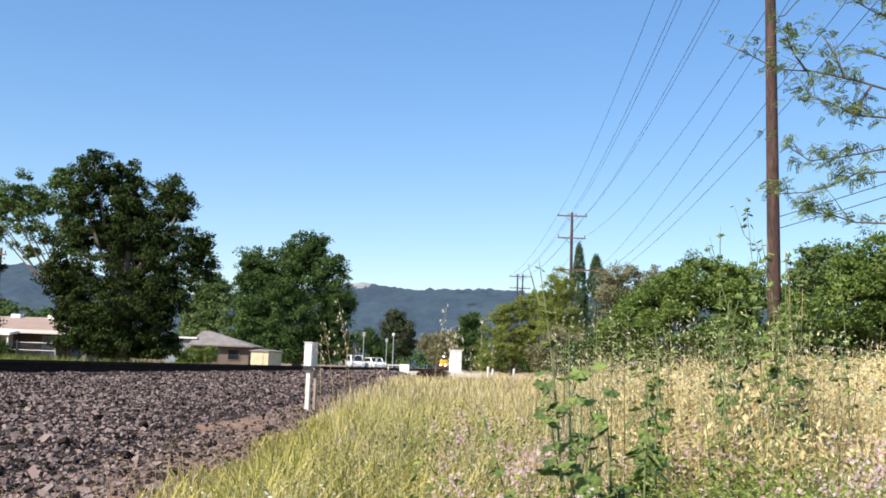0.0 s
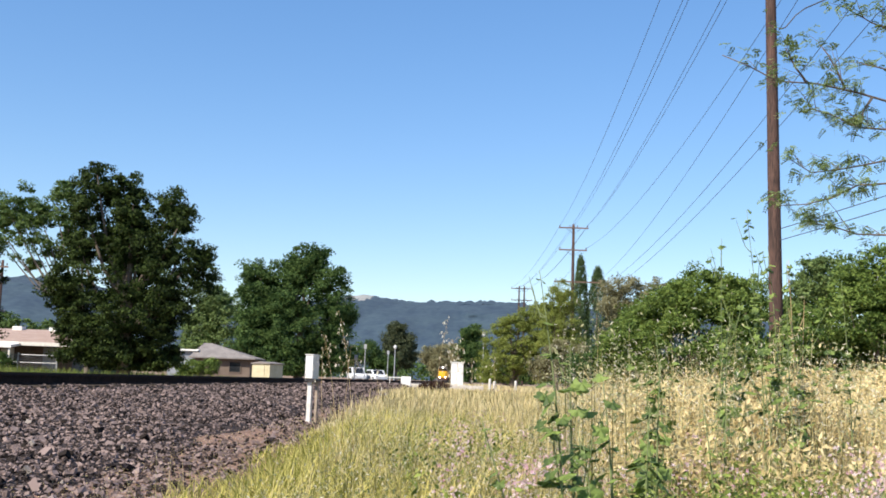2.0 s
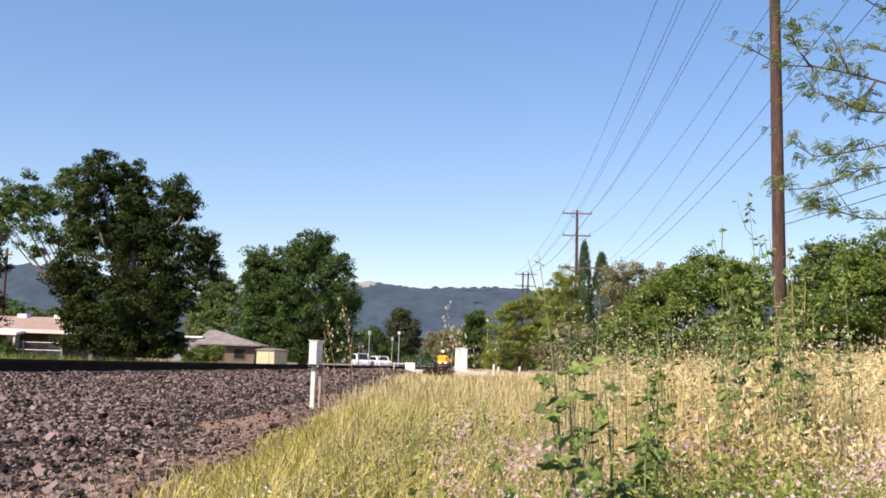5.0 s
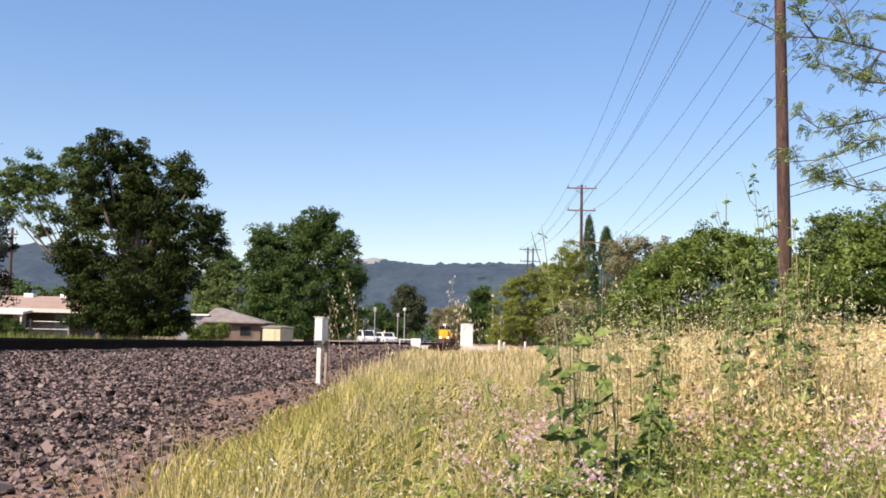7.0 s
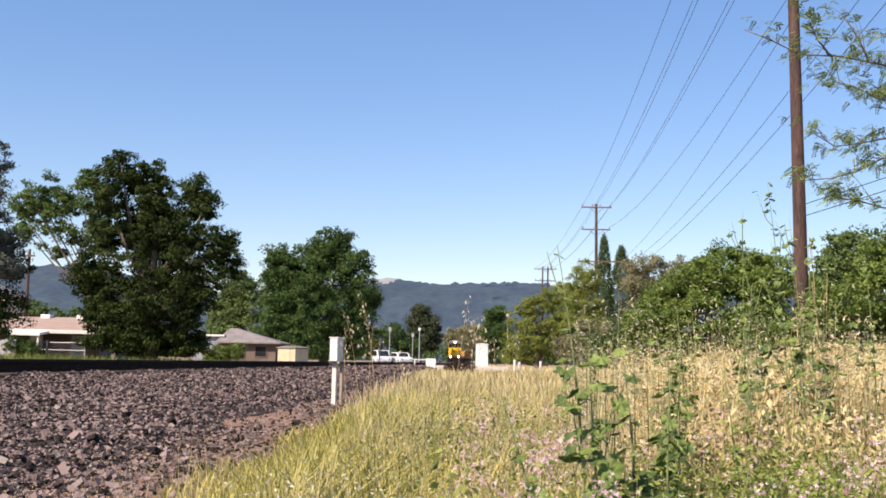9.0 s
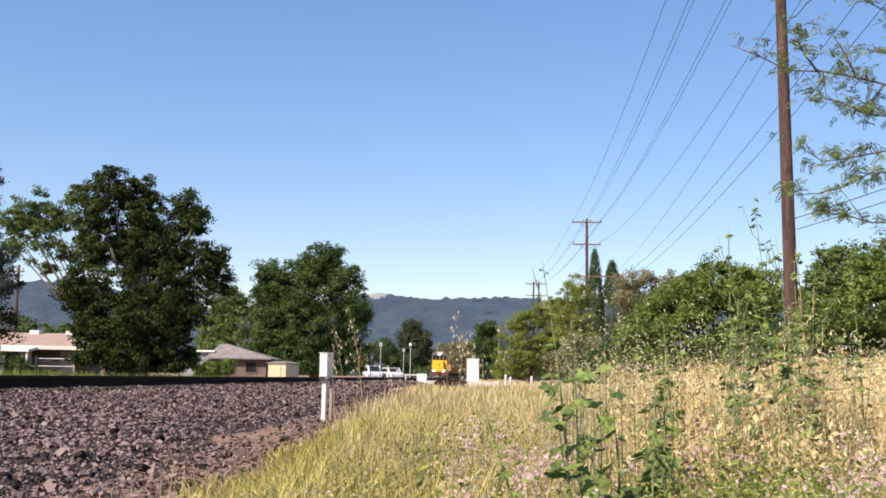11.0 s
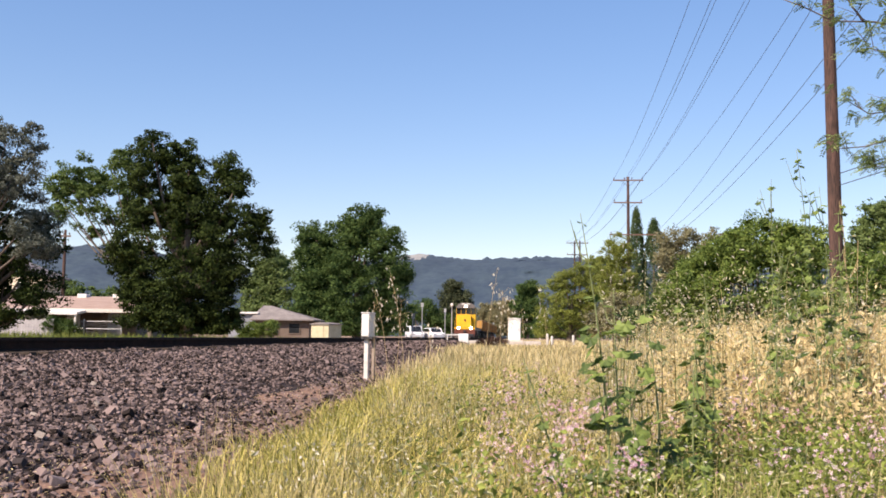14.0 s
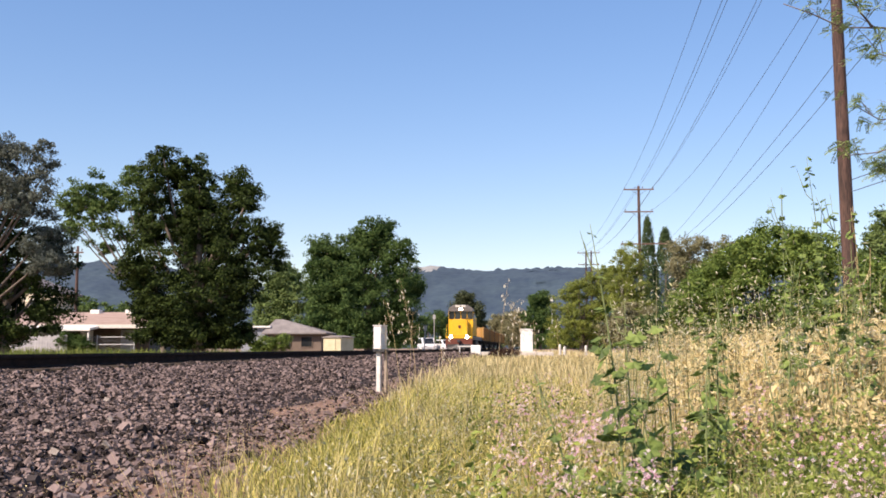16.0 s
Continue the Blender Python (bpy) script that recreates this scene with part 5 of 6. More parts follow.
def mallow(base, top, bow, count, seed, dry=False, twigs=4, large=0.5, first=0.2):
    """A tall weed: a bowed main stem, a few side shoots and lobed leaves that shrink upwards."""
    rng = np.random.default_rng(seed)
    g = float(ground_height(base[0], base[1]))
    root = thing("mallow_plant", (base[0], base[1], g), "dry straw-brown weed stalk standing in the field" if dry else "tall green mallow weed with lobed leaves", "weed", "tall weeds")
    end = Vector((top[0] - base[0], top[1] - base[1], top[2] - g))
    stem = [end * s + Vector((bow * math.sin(math.pi * s), 0, 0)) for s in (0, 0.15, 0.3, 0.45, 0.6, 0.75, 0.88, 1)]
    part("stem", Build().tube(stem, [0.0045, 0.004, 0.0035, 0.003, 0.0026, 0.002, 0.0014, 0.0008], 6), M["dry_stem" if dry else "stem"], root, smooth=True)
    shoots = [stem]
    for k in range(twigs):
        i = int(rng.integers(1, 5)) if k % 2 else int(rng.integers(3, 7))
        p = stem[i]
        d = Vector((rng.uniform(-1, 1), rng.uniform(-0.8, 0.8), rng.uniform(0.7, 1.6))).normalized() * rng.uniform(0.15, 0.32) * end.length * (1.0 if i < 4 else 0.45)
        s = [p, p + d * 0.4 + Vector((0, 0, -0.02)), p + d * 0.75, p + d + Vector((0, 0, 0.02))]
        part("shoot", Build().tube(s, [0.002, 0.0017, 0.0013, 0.0007], 5), M["dry_stem" if dry else "stem"], root, smooth=True)
        shoots.append(s)
    for k in range(int(count * 1.8)):
        line = shoots[int(rng.integers(0, len(shoots)))] if rng.random() < 0.5 else stem
        s = first + (1 - first) * rng.random()
        u = s * (len(line) - 1)
        i = min(int(u), len(line) - 2)
        p = line[i].lerp(line[i + 1], u - i)
        yaw = rng.normal(-2.1, 1.1)  # leaves turn to the light
        out = Vector((math.cos(yaw), math.sin(yaw), rng.uniform(0.1, 0.9)))
        up = p.z / end.z
        if up > 0.8 and rng.random() < 0.55:
            continue
        me = LEAF_SMALL if up > (0.62 if large < 0.5 else 0.78) or rng.random() > large + 0.35 else (LEAF_LARGE if up < 0.55 and rng.random() < large else LEAF_MID)
        q = p + out * (0.06 if me is LEAF_LARGE else 0.034 if me is LEAF_MID else 0.014)
        if me is not LEAF_SMALL:
            part("leaf_stalk", Build().tube([p, q], [0.0012, 0.0008], 3, False), M["stem"], root)
        leaf = new("leaf", me)
        leaf.parent = root
        leaf.matrix_basis = Matrix.Translation(q) @ Euler((rng.uniform(-1.1, 0.15), rng.uniform(-0.5, 0.5), yaw - math.pi / 2)).to_matrix().to_4x4()
    return root


mallow((0.20, 2.6), (0.13, 2.6, 1.11), 0.03, 30, 1, twigs=8, large=0.5, first=0.08)
mallow((0.30, 2.7), (0.22, 2.7, 0.93), -0.02, 17, 2, twigs=4, large=0.7)
mallow((0.14, 2.3), (-0.01, 2.3, 0.75), 0.02, 15, 3, twigs=4, large=0.2)
mallow((1.14, 4.2), (1.07, 4.2, 1.56), 0.03, 70, 4, twigs=14, large=0.35, first=0.4)
mallow((1.02, 4.2), (0.97, 4.2, 1.44), -0.02, 40, 21, twigs=10, large=0.35, first=0.4)
mallow((1.20, 4.25), (1.17, 4.25, 1.42), 0.03, 40, 22, twigs=10, large=0.35, first=0.4)
mallow((1.36, 4.5), (1.33, 4.5, 1.40), 0.01, 16, 23, dry=True, twigs=6, large=0.1)
mallow((1.40, 4.45), (1.38, 4.45, 1.22), -0.02, 12, 24, dry=True, twigs=6, large=0.1)
mallow((1.30, 4.1), (1.17, 4.0, 1.28), -0.03, 30, 5, twigs=4, large=0.3)
mallow((1.55, 4.4), (1.52, 4.4, 1.30), 0.02, 26, 6, twigs=4, large=0.3)
mallow((1.50, 4.9), (1.45, 4.9, 1.22), 0.03, 6, 7, dry=True, twigs=3)
mallow((0.62, 3.6), (0.60, 3.6, 1.02), 0.02, 30, 8, twigs=4)
mallow((0.95, 3.9), (0.93, 3.9, 1.12), -0.03, 30, 9, twigs=5, large=0.4)
mallow((0.45, 3.2), (0.50, 3.2, 0.90), 0.03, 28, 10, twigs=4)
mallow((1.75, 4.2), (1.72, 4.2, 1.20), 0.03, 26, 11, twigs=4)
mallow((0.34, 2.2), (0.36, 2.2, 0.56), 0.02, 14, 12, twigs=4, large=0.9, first=0.05)
mallow((0.62, 2.4), (0.60, 2.4, 0.58), 0.02, 14, 13, twigs=4, large=0.9, first=0.05)
mallow((0.88, 2.6), (0.86, 2.6, 0.60), 0.02, 14, 14, twigs=4, large=0.9, first=0.05)

for k, (mx, my, mz) in enumerate(((0.34, 2.75, 0.86), (0.44, 2.6, 0.78), (0.26, 2.45, 0.7), (0.52, 2.9, 0.9), (0.68, 3.1, 0.92), (0.80, 3.3, 0.9), (1.0, 3.6, 1.0), (1.62, 4.0, 1.12))):
    mallow((mx, my), (mx - 0.03, my, mz - (0.0 if k < 4 else 0.12)), 0.02 * (-1) ** k, 9, 30 + k, twigs=5, large=0.6 if k < 4 else 0.25, first=0.15)


def spikelet():
    """A slim husk of the wild oat with two spread points, hanging from the origin."""
    b = Build()
    for s in (-1, 1):
        b.add([(0, 0, 0), (0.0022 + s * 0.002, 0, -0.009), (s * 0.002, 0.0022, -0.009), (-0.0022 + s * 0.002, 0, -0.009), (s * 0.002, -0.0022, -0.009), (s * 0.0055, 0, -0.026)],
              [(0, 1, 2), (0, 2, 3), (0, 3, 4), (0, 4, 1), (5, 2, 1), (5, 3, 2), (5, 4, 3), (5, 1, 4)])
    return b.mesh("spikelet", M["seed"])


SPIKELET = spikelet()


def oat_stalk(base, top, bow, seed, heads=14, spread=0.07):
    """A tall grass stalk whose thin side branches carry drooping pale husks."""
    rng = np.random.default_rng(seed)
    g = float(ground_height(*base))
    root = thing("oat_stalk", (*base, g), "tall pale wild oat stalk with drooping spikelets", "grass stalk", "wild oat stalks")
    end = Vector((top[0] - base[0], 0, top[1] - g))
    stem = [end * s + Vector((bow * s * s * (1 - s) * 3, 0, 0)) for s in (0, 0.2, 0.4, 0.6, 0.75, 0.88, 1)]
    b = Build().tube(stem, [0.0016, 0.0015, 0.0013, 0.0012, 0.001, 0.0008, 0.0005], 5)
    husks = []
    for k in range(heads):
        u = rng.uniform(0.72, 1.0) * 6
        i = min(int(u), 5)
        p = stem[i].lerp(stem[i + 1], u - i)
        yaw = rng.uniform(0, 2 * math.pi)
        q = p + Vector((math.cos(yaw), math.sin(yaw), 0)) * rng.uniform(0.2, 1.0) * spread + Vector((0, 0, rng.uniform(-0.01, 0.045)))
        b.tube([p, p.lerp(q, 0.6) + Vector((0, 0, 0.012)), q], 0.0005, 3, False)
        husks.append((q, yaw))
    part("stem", b, M["dry_stem"], root)
    for q, yaw in husks:
        ob = new("spikelet", SPIKELET)
        ob.parent = root
        ob.matrix_basis = Matrix.LocRotScale(q, Euler((rng.uniform(-0.5, 0.5), rng.uniform(-0.5, 0.5), yaw)), (rng.uniform(0.55, 0.95),) * 3)


for base, top, bow, seed, heads, spread in (((-0.70, 5.5), (-0.82, 1.05), 0.06, 1, 10, 0.06), ((-0.60, 5.5), (-0.74, 1.17), 0.05, 2, 12, 0.03), ((-0.27, 5.5), (-0.16, 1.15), -0.03, 4, 8, 0.015),
                                           ((-0.22, 5.6), (-0.13, 1.04), 0.02, 6, 26, 0.07), ((-0.16, 5.5), (-0.10, 1.0), 0.02, 7, 20, 0.06), ((-0.73, 5.6), (-0.68, 1.0), 0.0, 8, 18, 0.09),
                                           ((-0.80, 5.8), (-0.86, 0.98), -0.03, 9, 14, 0.07), ((0.0, 5.6), (-0.03, 0.95), 0.02, 10, 9, 0.05), ((0.12, 6.0), (0.10, 0.96), 0.02, 11, 10, 0.05), ((-0.45, 5.2), (-0.50, 0.86), 0.02, 12, 9, 0.05)):
    oat_stalk(base, top, bow, seed, heads, spread)


# ---- train ----
def wheelset(root, y, r=0.5):
    ws = thing("wheelset", (0, y, 0.7 + r), "", "")
    ws.parent = root
    for s in (-1, 1):
        part("wheel", Build().lathe([(r * 0.3, -0.07), (r, -0.06), (r, 0.04), (r + 0.03, 0.05), (r + 0.03, 0.07), (r * 0.3, 0.07)], 20, pose(s * 0.755, 0, 0, 0, -90 * s)), M["dark_metal"], ws)
    part("axle", Build().tube([(-0.75, 0, 0), (0.75, 0, 0)], 0.09, 8), M["dark_metal"], ws)
    return ws


def locomotive():
    """A road locomotive, nose to the front (towards -y), rail top at z = 0.7."""
    root = thing("locomotive", (TRACK, 108, 0), "yellow diesel locomotive with grey roof and lit headlights", "locomotive")
    part("frame", Build().box(-1.5, 1.5, 0.9, 18.6, 1.75, 2.05), M["train_grey"], root, bevel=0.03)
    part("walkway", Build().box(-1.56, 1.56, 0.15, 18.9, 2.05, 2.12), M["dark_metal"], root)
    part("pilot", Build().prism([(-1.45, 0.85), (1.45, 0.85), (1.55, 1.3), (1.55, 2.05), (-1.55, 2.05), (-1.55, 1.3)], "y", 0.1, 0.3), M["red"], root, "dark red-brown pilot plate")
    part("plough", Build().add([(-1.4, 0.1, 0.82), (1.4, 0.1, 0.82), (0, -0.35, 0.82), (-1.4, 0.1, 1.25), (1.4, 0.1, 1.25), (0, -0.1, 1.25)], [(0, 1, 2), (3, 5, 4), (0, 2, 5, 3), (2, 1, 4, 5), (1, 0, 3, 4)]), M["dark_metal"], root)
    part("coupler", Build().box(-0.16, 0.16, -0.45, 0.15, 1.4, 1.7), M["dark_metal"], root, bevel=0.03)
    part("front_sill", Build().box(-1.55, 1.55, 0.05, 0.16, 1.85, 2.1), M["yellow"], root, bevel=0.01)
    part("nose", Build().prism([(-0.95, 2.1), (0.95, 2.1), (0.95, 3.45), (0.75, 3.62), (-0.75, 3.62), (-0.95, 3.45)], "y", 0.9, 2.7), M["yellow"], root, bevel=0.06)
    part("cab", Build().prism([(-1.55, 2.1), (1.55, 2.1), (1.55, 4.4), (-1.55, 4.4)], "y", 2.7, 5.0), M["yellow"], root, bevel=0.04)
    part("cab_roof", Build().prism([(-1.58, 4.35), (1.58, 4.35), (1.5, 4.62), (0.9, 4.95), (-0.9, 4.95), (-1.5, 4.62)], "y", 2.45, 5.1), M["roof_shaded"], root, "grey cab roof, coloured dark as if shaded", bevel=0.03)
    for x0, x1 in ((-1.5, -0.82), (-0.74, -0.05), (0.05, 0.74), (0.82, 1.5)):
        part("windscreen", Build().box(x0, x1, 2.66, 2.69, 3.66, 4.36), M["glass"], root)
    for s in (-1, 1):
        part("side_window", Build().box(s * 1.555 - 0.012, s * 1.555 + 0.012, 3.1, 4.6, 3.55, 4.2), M["glass"], root)
        part("steps", Build().box(s * 1.4 - 0.16, s * 1.4 + 0.16, 0.2, 0.7, 0.95, 1.0).box(s * 1.4 - 0.16, s * 1.4 + 0.16, 0.2, 0.7, 1.35, 1.4).box(s * 1.55 - 0.02, s * 1.55 + 0.02, 0.2, 0.25, 0.9, 2.05), M["dark_metal"], root)
        part("ditch_light", Build().lathe([(0.17, 0), (0.19, 0.05), (0.12, 0.16)], 16, pose(s * 0.89, 0.04, 2.0, -90)), M["lamp"], root, "bright lit ditch light")
        part("handrail", Build().tube([(s * 1.5, 0.2, 2.1), (s * 1.5, 0.2, 3.15), (s * 1.2, 0.2, 3.2)], 0.025, 6), M["yellow"], root)
        part("handrail", Build().tube([(s * 1.52, 5.2, 2.1), (s * 1.52, 5.2, 3.1), (s * 1.52, 18.5, 3.1), (s * 1.52, 18.5, 2.1)], 0.025, 6), M["yellow"], root)
        part("stripe", Build().box(s * 1.502 - 0.006, s * 1.502 + 0.006, 0.95, 18.5, 1.85, 1.95), M["red"], root, "red stripe along the frame")
    lamp_case = part("headlight_case", Build().box(-0.28, 0.28, 2.42, 2.7, 4.4, 4.72), M["white"], root, bevel=0.04)
    for s in (-1, 1):
        part("headlight", Build().lathe([(0.1, 0), (0.12, 0.04), (0.1, 0.08)], 12, pose(s * 0.13, 2.4, 4.56, -90)), M["lamp"], lamp_case)
    part("number_board", Build().box(-0.66, -0.06, 2.38, 2.46, 4.74, 4.92), M["white_old"], root)
    part("number_board", Build().box(0.06, 0.66, 2.38, 2.46, 4.74, 4.92), M["white_old"], root)
    part("emblem", Build().prism([(-0.16, 3.05), (0.16, 3.05), (0.16, 2.88), (0, 2.75), (-0.16, 2.88)], "y", 0.87, 0.9), M["red"], root, "small red shield shape")
    part("long_hood", Build().prism([(-0.9, 2.12), (0.9, 2.12), (0.9, 4.1), (0.7, 4.3), (-0.7, 4.3), (-0.9, 4.1)], "y", 5.0, 18.2), M["yellow"], root, bevel=0.04)
    part("hood_roof", Build().box(-0.72, 0.72, 5.1, 18.1, 4.29, 4.4), M["train_grey"], root, bevel=0.02)
    for y in (7.5, 14.5, 16.5):
        part("roof_fan", Build().lathe([(0.6, 4.38), (0.6, 4.6), (0.5, 4.63)], 16, Matrix.Translation((0, y, 0))), M["train_grey"], root)
    part("exhaust", Build().box(-0.2, 0.2, 10.5, 11.3, 4.38, 4.72), M["dark_metal"], root)
    part("fuel_tank", Build().prism([(-1.3, 1.0), (1.3, 1.0), (1.45, 1.3), (1.45, 1.75), (-1.45, 1.75), (-1.45, 1.3)], "y", 7.2, 11.8), M["dark_metal"], root, bevel=0.03)
    for y in (4.0, 14.9):
        part("bogie_frame", Build().box(-1.18, -0.98, y - 1.9, y + 1.9, 1.05, 1.4).box(0.98, 1.18, y - 1.9, y + 1.9, 1.05, 1.4).box(-1.0, 1.0, y - 0.3, y + 0.3, 1.1, 1.7), M["dark_metal"], root, bevel=0.02)
    # full loading height above the deck, and a slightly narrower body
    for ob in root.children_recursive:
        for v in ob.data.vertices:
            v.co.x *= 0.95 if ob.name.startswith("ditch") else 0.90 if v.co.z < 2.12 else 0.85
            if v.co.z > 2.1:
                v.co.z = 2.1 + (v.co.z - 2.1) * 1.17
    return root, [wheelset(root, y) for y in (2.7, 5.3, 13.6, 16.2)]


def gondola():
    """A low open freight car with ribbed orange-brown sides."""
    root = thing("freight_car", (TRACK, 130, 0), "low orange-brown open freight car with ribbed sides", "freight car", "freight cars of the train")
    part("floor", Build().box(-1.4, 1.4, 0.3, 14.7, 1.75, 1.95), M["dark_metal"], root)
    for s in (-1, 1):
        part("side", Build().box(s * 1.45 - 0.04, s * 1.45 + 0.04, 0.3, 14.7, 1.8, 3.35), M["orange"], root)
        part("top_rail", Build().box(s * 1.47 - 0.07, s * 1.47 + 0.07, 0.25, 14.75, 3.3, 3.42), M["orange"], root)
        for i in range(13):
            y = 0.5 + i * 1.16
            part("rib", Build().box(s * 1.53 - 0.05, s * 1.53 + 0.05, y - 0.06, y + 0.06, 1.8, 3.3), M["orange"], root)
        for y in (0.28, 14.6):
            part("ladder", Build().tube([(s * 1.56, y, 1.3), (s * 1.56, y, 3.4)], 0.02, 5), M["dark_metal"], root)
    for y in (0.3, 14.62):
        part("end", Build().box(-1.41, 1.41, y, y + 0.08, 1.8, 3.35), M["orange"], root)
    part("load", Build().add([(-1.38, 0.4, 2.9), (1.38, 0.4, 2.9), (1.38, 14.6, 2.9), (-1.38, 14.6, 2.9), (0, 1.6, 3.3), (0, 13.4, 3.3)], [(0, 1, 4), (1, 2, 5, 4), (2, 3, 5), (3, 0, 4, 5)]), M["bed"], root, "heaped dark stone load")
    for y in (2.3, 12.7):
        part("bogie_frame", Build().box(-1.15, -0.98, y - 1.1, y + 1.1, 1.0, 1.35).box(0.98, 1.15, y - 1.1, y + 1.1, 1.0, 1.35).box(-1.0, 1.0, y - 0.2, y + 0.2, 1.05, 1.75), M["dark_metal"], root)
        for d in (-0.85, 0.85):
            wheelset(root, y + d, 0.42)
    return root


engine, engine_wheels = locomotive()
cars = [gondola()]
for i in range(4):
    cars.append(copy_thing(cars[0], pose(TRACK, 145.2 + 15.2 * i, 0)))


# ---- bird ----
def small_bird():
    """A swallow-sized bird in flight, head towards -x."""
    root = thing("bird", (0, 40, 16), "small dark bird flying across the open sky", "bird")
    part("body", Build().tube([(-0.075, 0, 0), (-0.055, 0, 0.004), (-0.01, 0, 0), (0.04, 0, 0.002), (0.08, 0, 0.006)], [0.006, 0.016, 0.021, 0.013, 0.003], 8), M["dark_metal"], root, smooth=True)
    for s in (-1, 1):
        part("wing", Build().add([(-0.03, s * 0.012, 0.008), (0.02, s * 0.012, 0.006), (-0.035, s * 0.07, 0.03), (0.015, s * 0.065, 0.028), (0.03, s * 0.15, 0.03),
                                  (-0.03, s * 0.012, 0.003), (0.02, s * 0.012, 0.002), (-0.035, s * 0.07, 0.026), (0.015, s * 0.065, 0.025)],
                                 [(0, 2, 3, 1), (2, 4, 3), (5, 6, 8, 7), (7, 8, 4), (0, 5, 7, 2), (2, 7, 4), (1, 3, 8, 6), (3, 4, 8), (0, 1, 6, 5)]), M["dark_metal"], root)
    part("tail", Build().add([(0.07, -0.006, 0.006), (0.07, 0.006, 0.006), (0.13, 0.02, 0.008), (0.115, 0, 0.008), (0.13, -0.02, 0.008), (0.07, 0, 0.002)],
                             [(0, 1, 3), (1, 2, 3), (0, 3, 4), (0, 5, 1), (1, 5, 2), (2, 5, 3), (3, 5, 4), (4, 5, 0)]), M["dark_metal"], root)
    return root


bird = small_bird()


# ---- ballast stones ----
def stone_shapes(count, seed, ring):
    """Angular broken stones: eight corners pushed about, or finer round ones."""
    rng = np.random.default_rng(seed)
    if ring == 5:
        bm = bmesh.new()
        bmesh.ops.create_icosphere(bm, subdivisions=1, radius=1.0)
        v0 = np.array([v.co[:] for v in bm.verts])
        f0 = np.array([[v.index for v in f.verts] for f in bm.faces])
        bm.free()
    else:
        v0 = np.array([(x, y, z) for z in (-0.68, 0.68) for y in (-0.68, 0.68) for x in (-0.68, 0.68)])
        quads = [(0, 2, 3, 1), (4, 5, 7, 6), (0, 1, 5, 4), (2, 6, 7, 3), (0, 4, 6, 2), (1, 3, 7, 5)]
        f0 = np.array([t for q in quads for t in ((q[0], q[1], q[2]), (q[0], q[2], q[3]))])
    out = []
    for _ in range(count):
        s = np.array([1.1, rng.uniform(0.6, 1.0), rng.uniform(0.4, 0.75)])
        out.append(v0 * s * rng.uniform(0.62, 1.3, (len(v0), 1)) + rng.normal(size=v0.shape) * 0.08)
    return out, f0


def turns(n, rng):
    q = unit(rng.normal(size=(n, 4)) * np.array([1.0, 0.3, 0.3, 1.0]))
    w, x, y, z = q.T
    return np.stack([np.stack([1 - 2 * (y * y + z * z), 2 * (x * y - z * w), 2 * (x * z + y * w)], 1), np.stack([2 * (x * y + z * w), 1 - 2 * (x * x + z * z), 2 * (y * z - x * w)], 1),
                     np.stack([2 * (x * z - y * w), 2 * (y * z + x * w), 1 - 2 * (x * x + y * y)], 1)], 1)


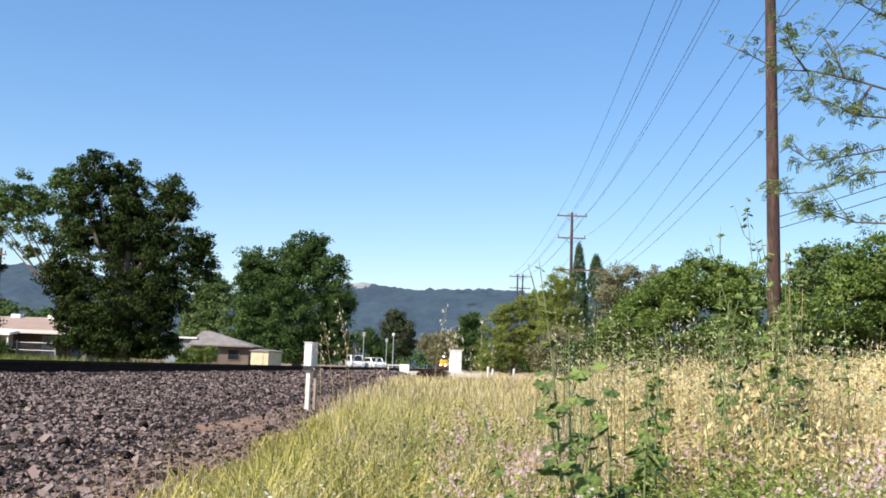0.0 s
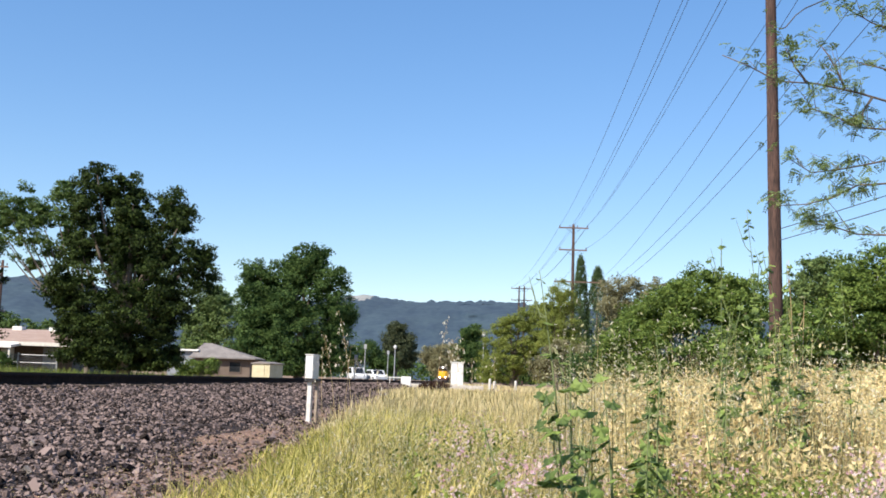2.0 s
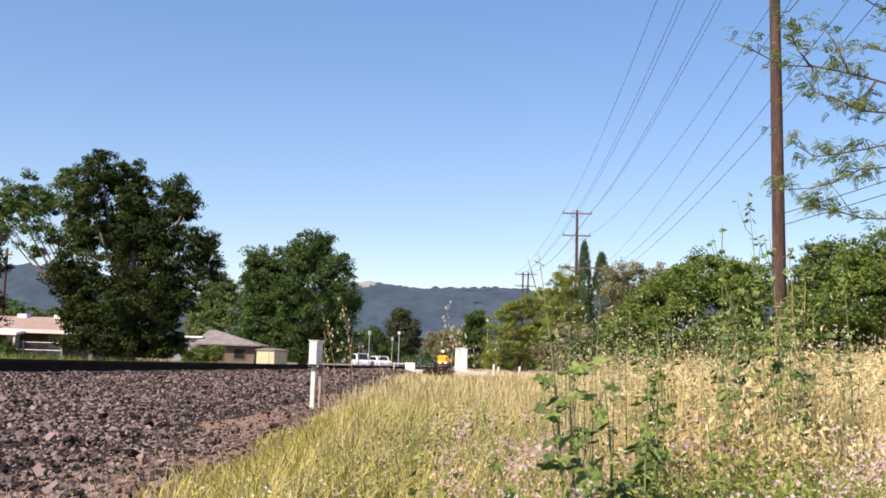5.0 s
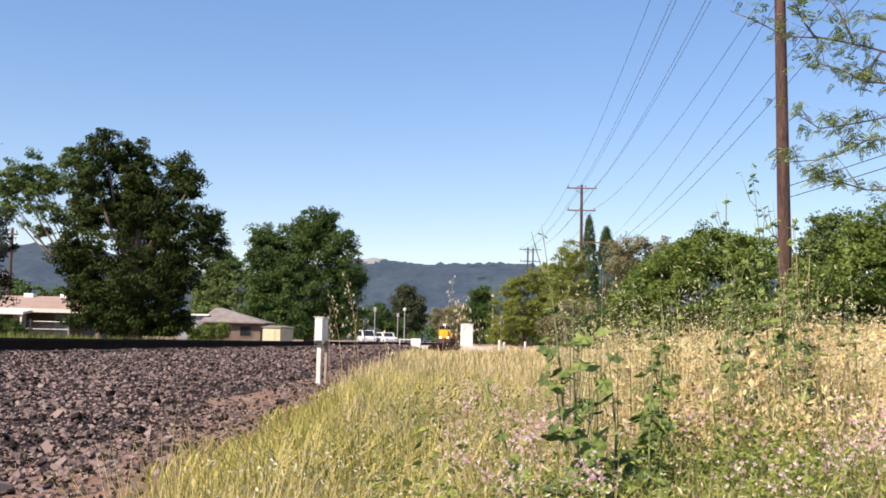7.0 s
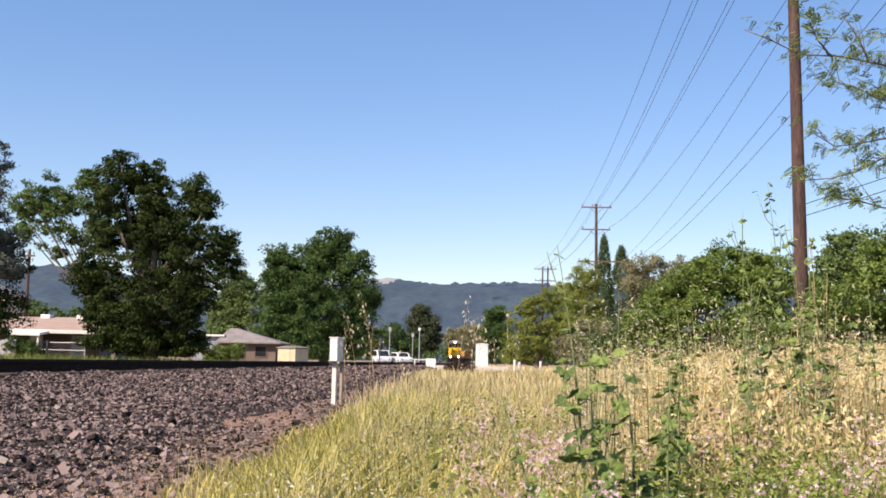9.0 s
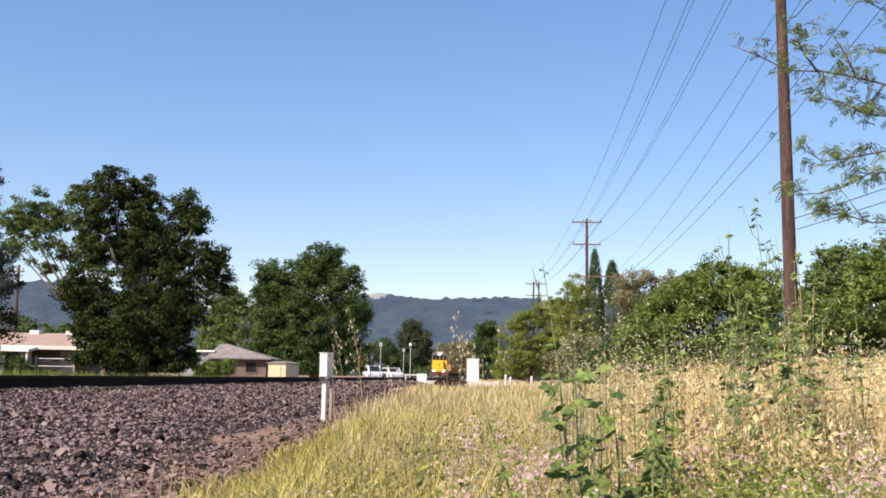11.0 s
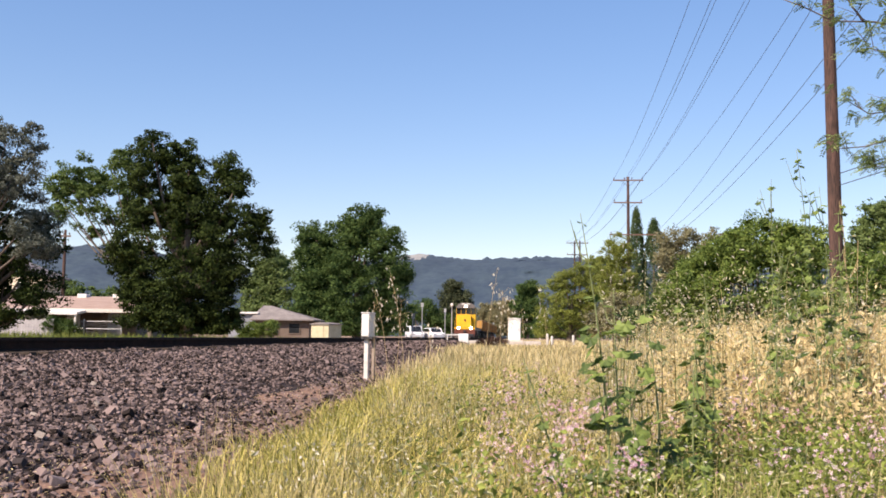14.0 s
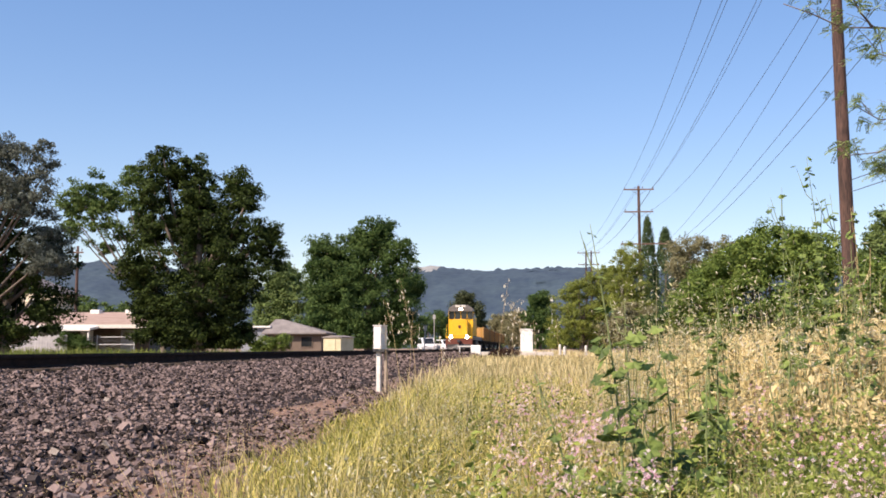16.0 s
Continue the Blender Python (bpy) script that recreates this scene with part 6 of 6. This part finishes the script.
def ballast():
    rng = np.random.default_rng(11)
    meshes = None
    for y0, y1, per, r0, ring in ((2.6, 9, 860, 0.0200, 6), (9, 17, 500, 0.0225, 6), (17, 34, 130, 0.03, 6), (34, 90, 32, 0.055, 6)):
        shapes, faces = stone_shapes(14, int(y0), ring)
        n = int((y1 - y0) * 6.4 * per)
        y = rng.uniform(y0, y1, n)
        x = rng.uniform(-7.35, -0.9, n)
        # thinner towards the toe
        keep = (x < toe(y) + 0.32 - 1.4 * rng.random(n) ** 1.1 + 0.14 * np.sin(y * 1.3) + 0.08 * np.sin(y * 3.7)) & (x > -0.62 * y - 0.6)
        keep &= (((x + 2.5) / 0.55) ** 2 + ((y - 11.3) / 1.7) ** 2 > 0.4 + 0.7 * rng.random(n)) | (rng.random(n) < 0.15)
        x, y = x[keep], y[keep]
        n = len(x)
        r = r0 * rng.uniform(0.5, 1.2, n) * np.where(rng.random(n) < 0.06, 1.8, 1.0) * np.where(x < -6.6, 0.8, 1.0)
        z = np.maximum(bed_height(x, y), ground_height(x, y) + 0.03 * np.clip(1 - np.abs(x - toe(y)) / 1.2, 0, 1)) + r * rng.uniform(-0.25, 0.6, n)
        if y0 == 9:
            # coarser stones on the stretches beside and behind the eye
            ex, ey = rng.uniform(-7.35, -1.5, 15000), rng.uniform(-8, 12, 15000)
            side = (ex <= -0.62 * ey - 0.6) | (ey < 2.6)
            side &= ex < toe(ey) - 0.3 * rng.random(15000)
            ex, ey = ex[side], ey[side]
            er = rng.uniform(0.018, 0.036, len(ex))
            x, y, r, z = np.concatenate([x, ex]), np.concatenate([y, ey]), np.concatenate([r, er]), np.concatenate([z, bed_height(ex, ey) + 0.3 * er])
            n = len(x)
        single = np.where((y > 4.0) & (y < 5.2) & (x > -2.9) & (x < -1.6) & (y0 < 9))[0][:280]
        rest = np.setdiff1d(np.arange(n), single)
        kind, rot = rng.integers(0, len(shapes), n), turns(n, rng)
        vs, fs, k = [], [], 0
        for i, shape in enumerate(shapes):
            pick = rest[kind[rest] == i]
            v = np.einsum("nij,vj->nvi", rot[pick], shape) * r[pick][:, None, None] + np.stack([x[pick], y[pick], z[pick]], 1)[:, None]
            vs.append(v.reshape(-1, 3))
            fs.append((k + np.arange(len(pick))[:, None, None] * len(shape) + faces[None]).reshape(-1, 3))
            k += v.shape[0] * v.shape[1]
        ob = new("ballast_stones", fast_mesh("ballast_stones", np.concatenate(vs), np.concatenate(fs), M["stone"]))
        tagged(ob, "loose purple-grey crushed ballast stones", "stones", kind="stuff")
        if len(single):
            meshes = [fast_mesh("stone", q, faces, M["stone_single"]) for q in shapes]
            pale = [fast_mesh("pale_stone", q, faces, M["pale_stone"]) for q in shapes[:4]]
            for i in single:
                st = new("stone", meshes[kind[i]])
                st.parent = bed
                st.matrix_basis = Matrix.LocRotScale((x[i], y[i], z[i]), Matrix(rot[i].tolist()).to_euler(), (r[i],) * 3)
            for i in range(11):
                py = rng.uniform(4.5, 14)
                px = rng.uniform(max(-7, -0.5 * py), -2.2)
                st = new("stone", pale[i % 4])
                st.parent = bed
                st.matrix_basis = Matrix.LocRotScale((px, py, float(bed_height(px, py)) + 0.02), Euler((rng.uniform(0, 3), rng.uniform(0, 3), 0)), (rng.uniform(0.018, 0.034),) * 3)
                tagged(st, "pale grey loose stone among the ballast")


ballast()


# ---- movement ----
def motions():
    speed = 15.7
    nose = lambda t: 108 + speed * (16 - t)
    times = [i * 0.5 for i in range(33)]
    walk(engine, [(t, pose(TRACK, nose(t), 0)) for t in times])
    for i, car in enumerate(cars):
        walk(car, [(t, pose(TRACK, nose(t) + 19.9 + 15.2 * i, 0)) for t in times])
    flight = lambda t: pose(-2.07 - 10.85 * (t - 15), 40, 14.88 - 8.78 * (t - 15), 0, -20, 0)
    walk(bird, [(t, flight(t)) for t in times])
    for ws in engine_wheels:
        y, z = ws.location.y, ws.location.z
        walk(ws, [(k / 30, pose(0, y, z, (speed * k / 30 / 0.5) * 180 / math.pi)) for k in range(481)])


motions()
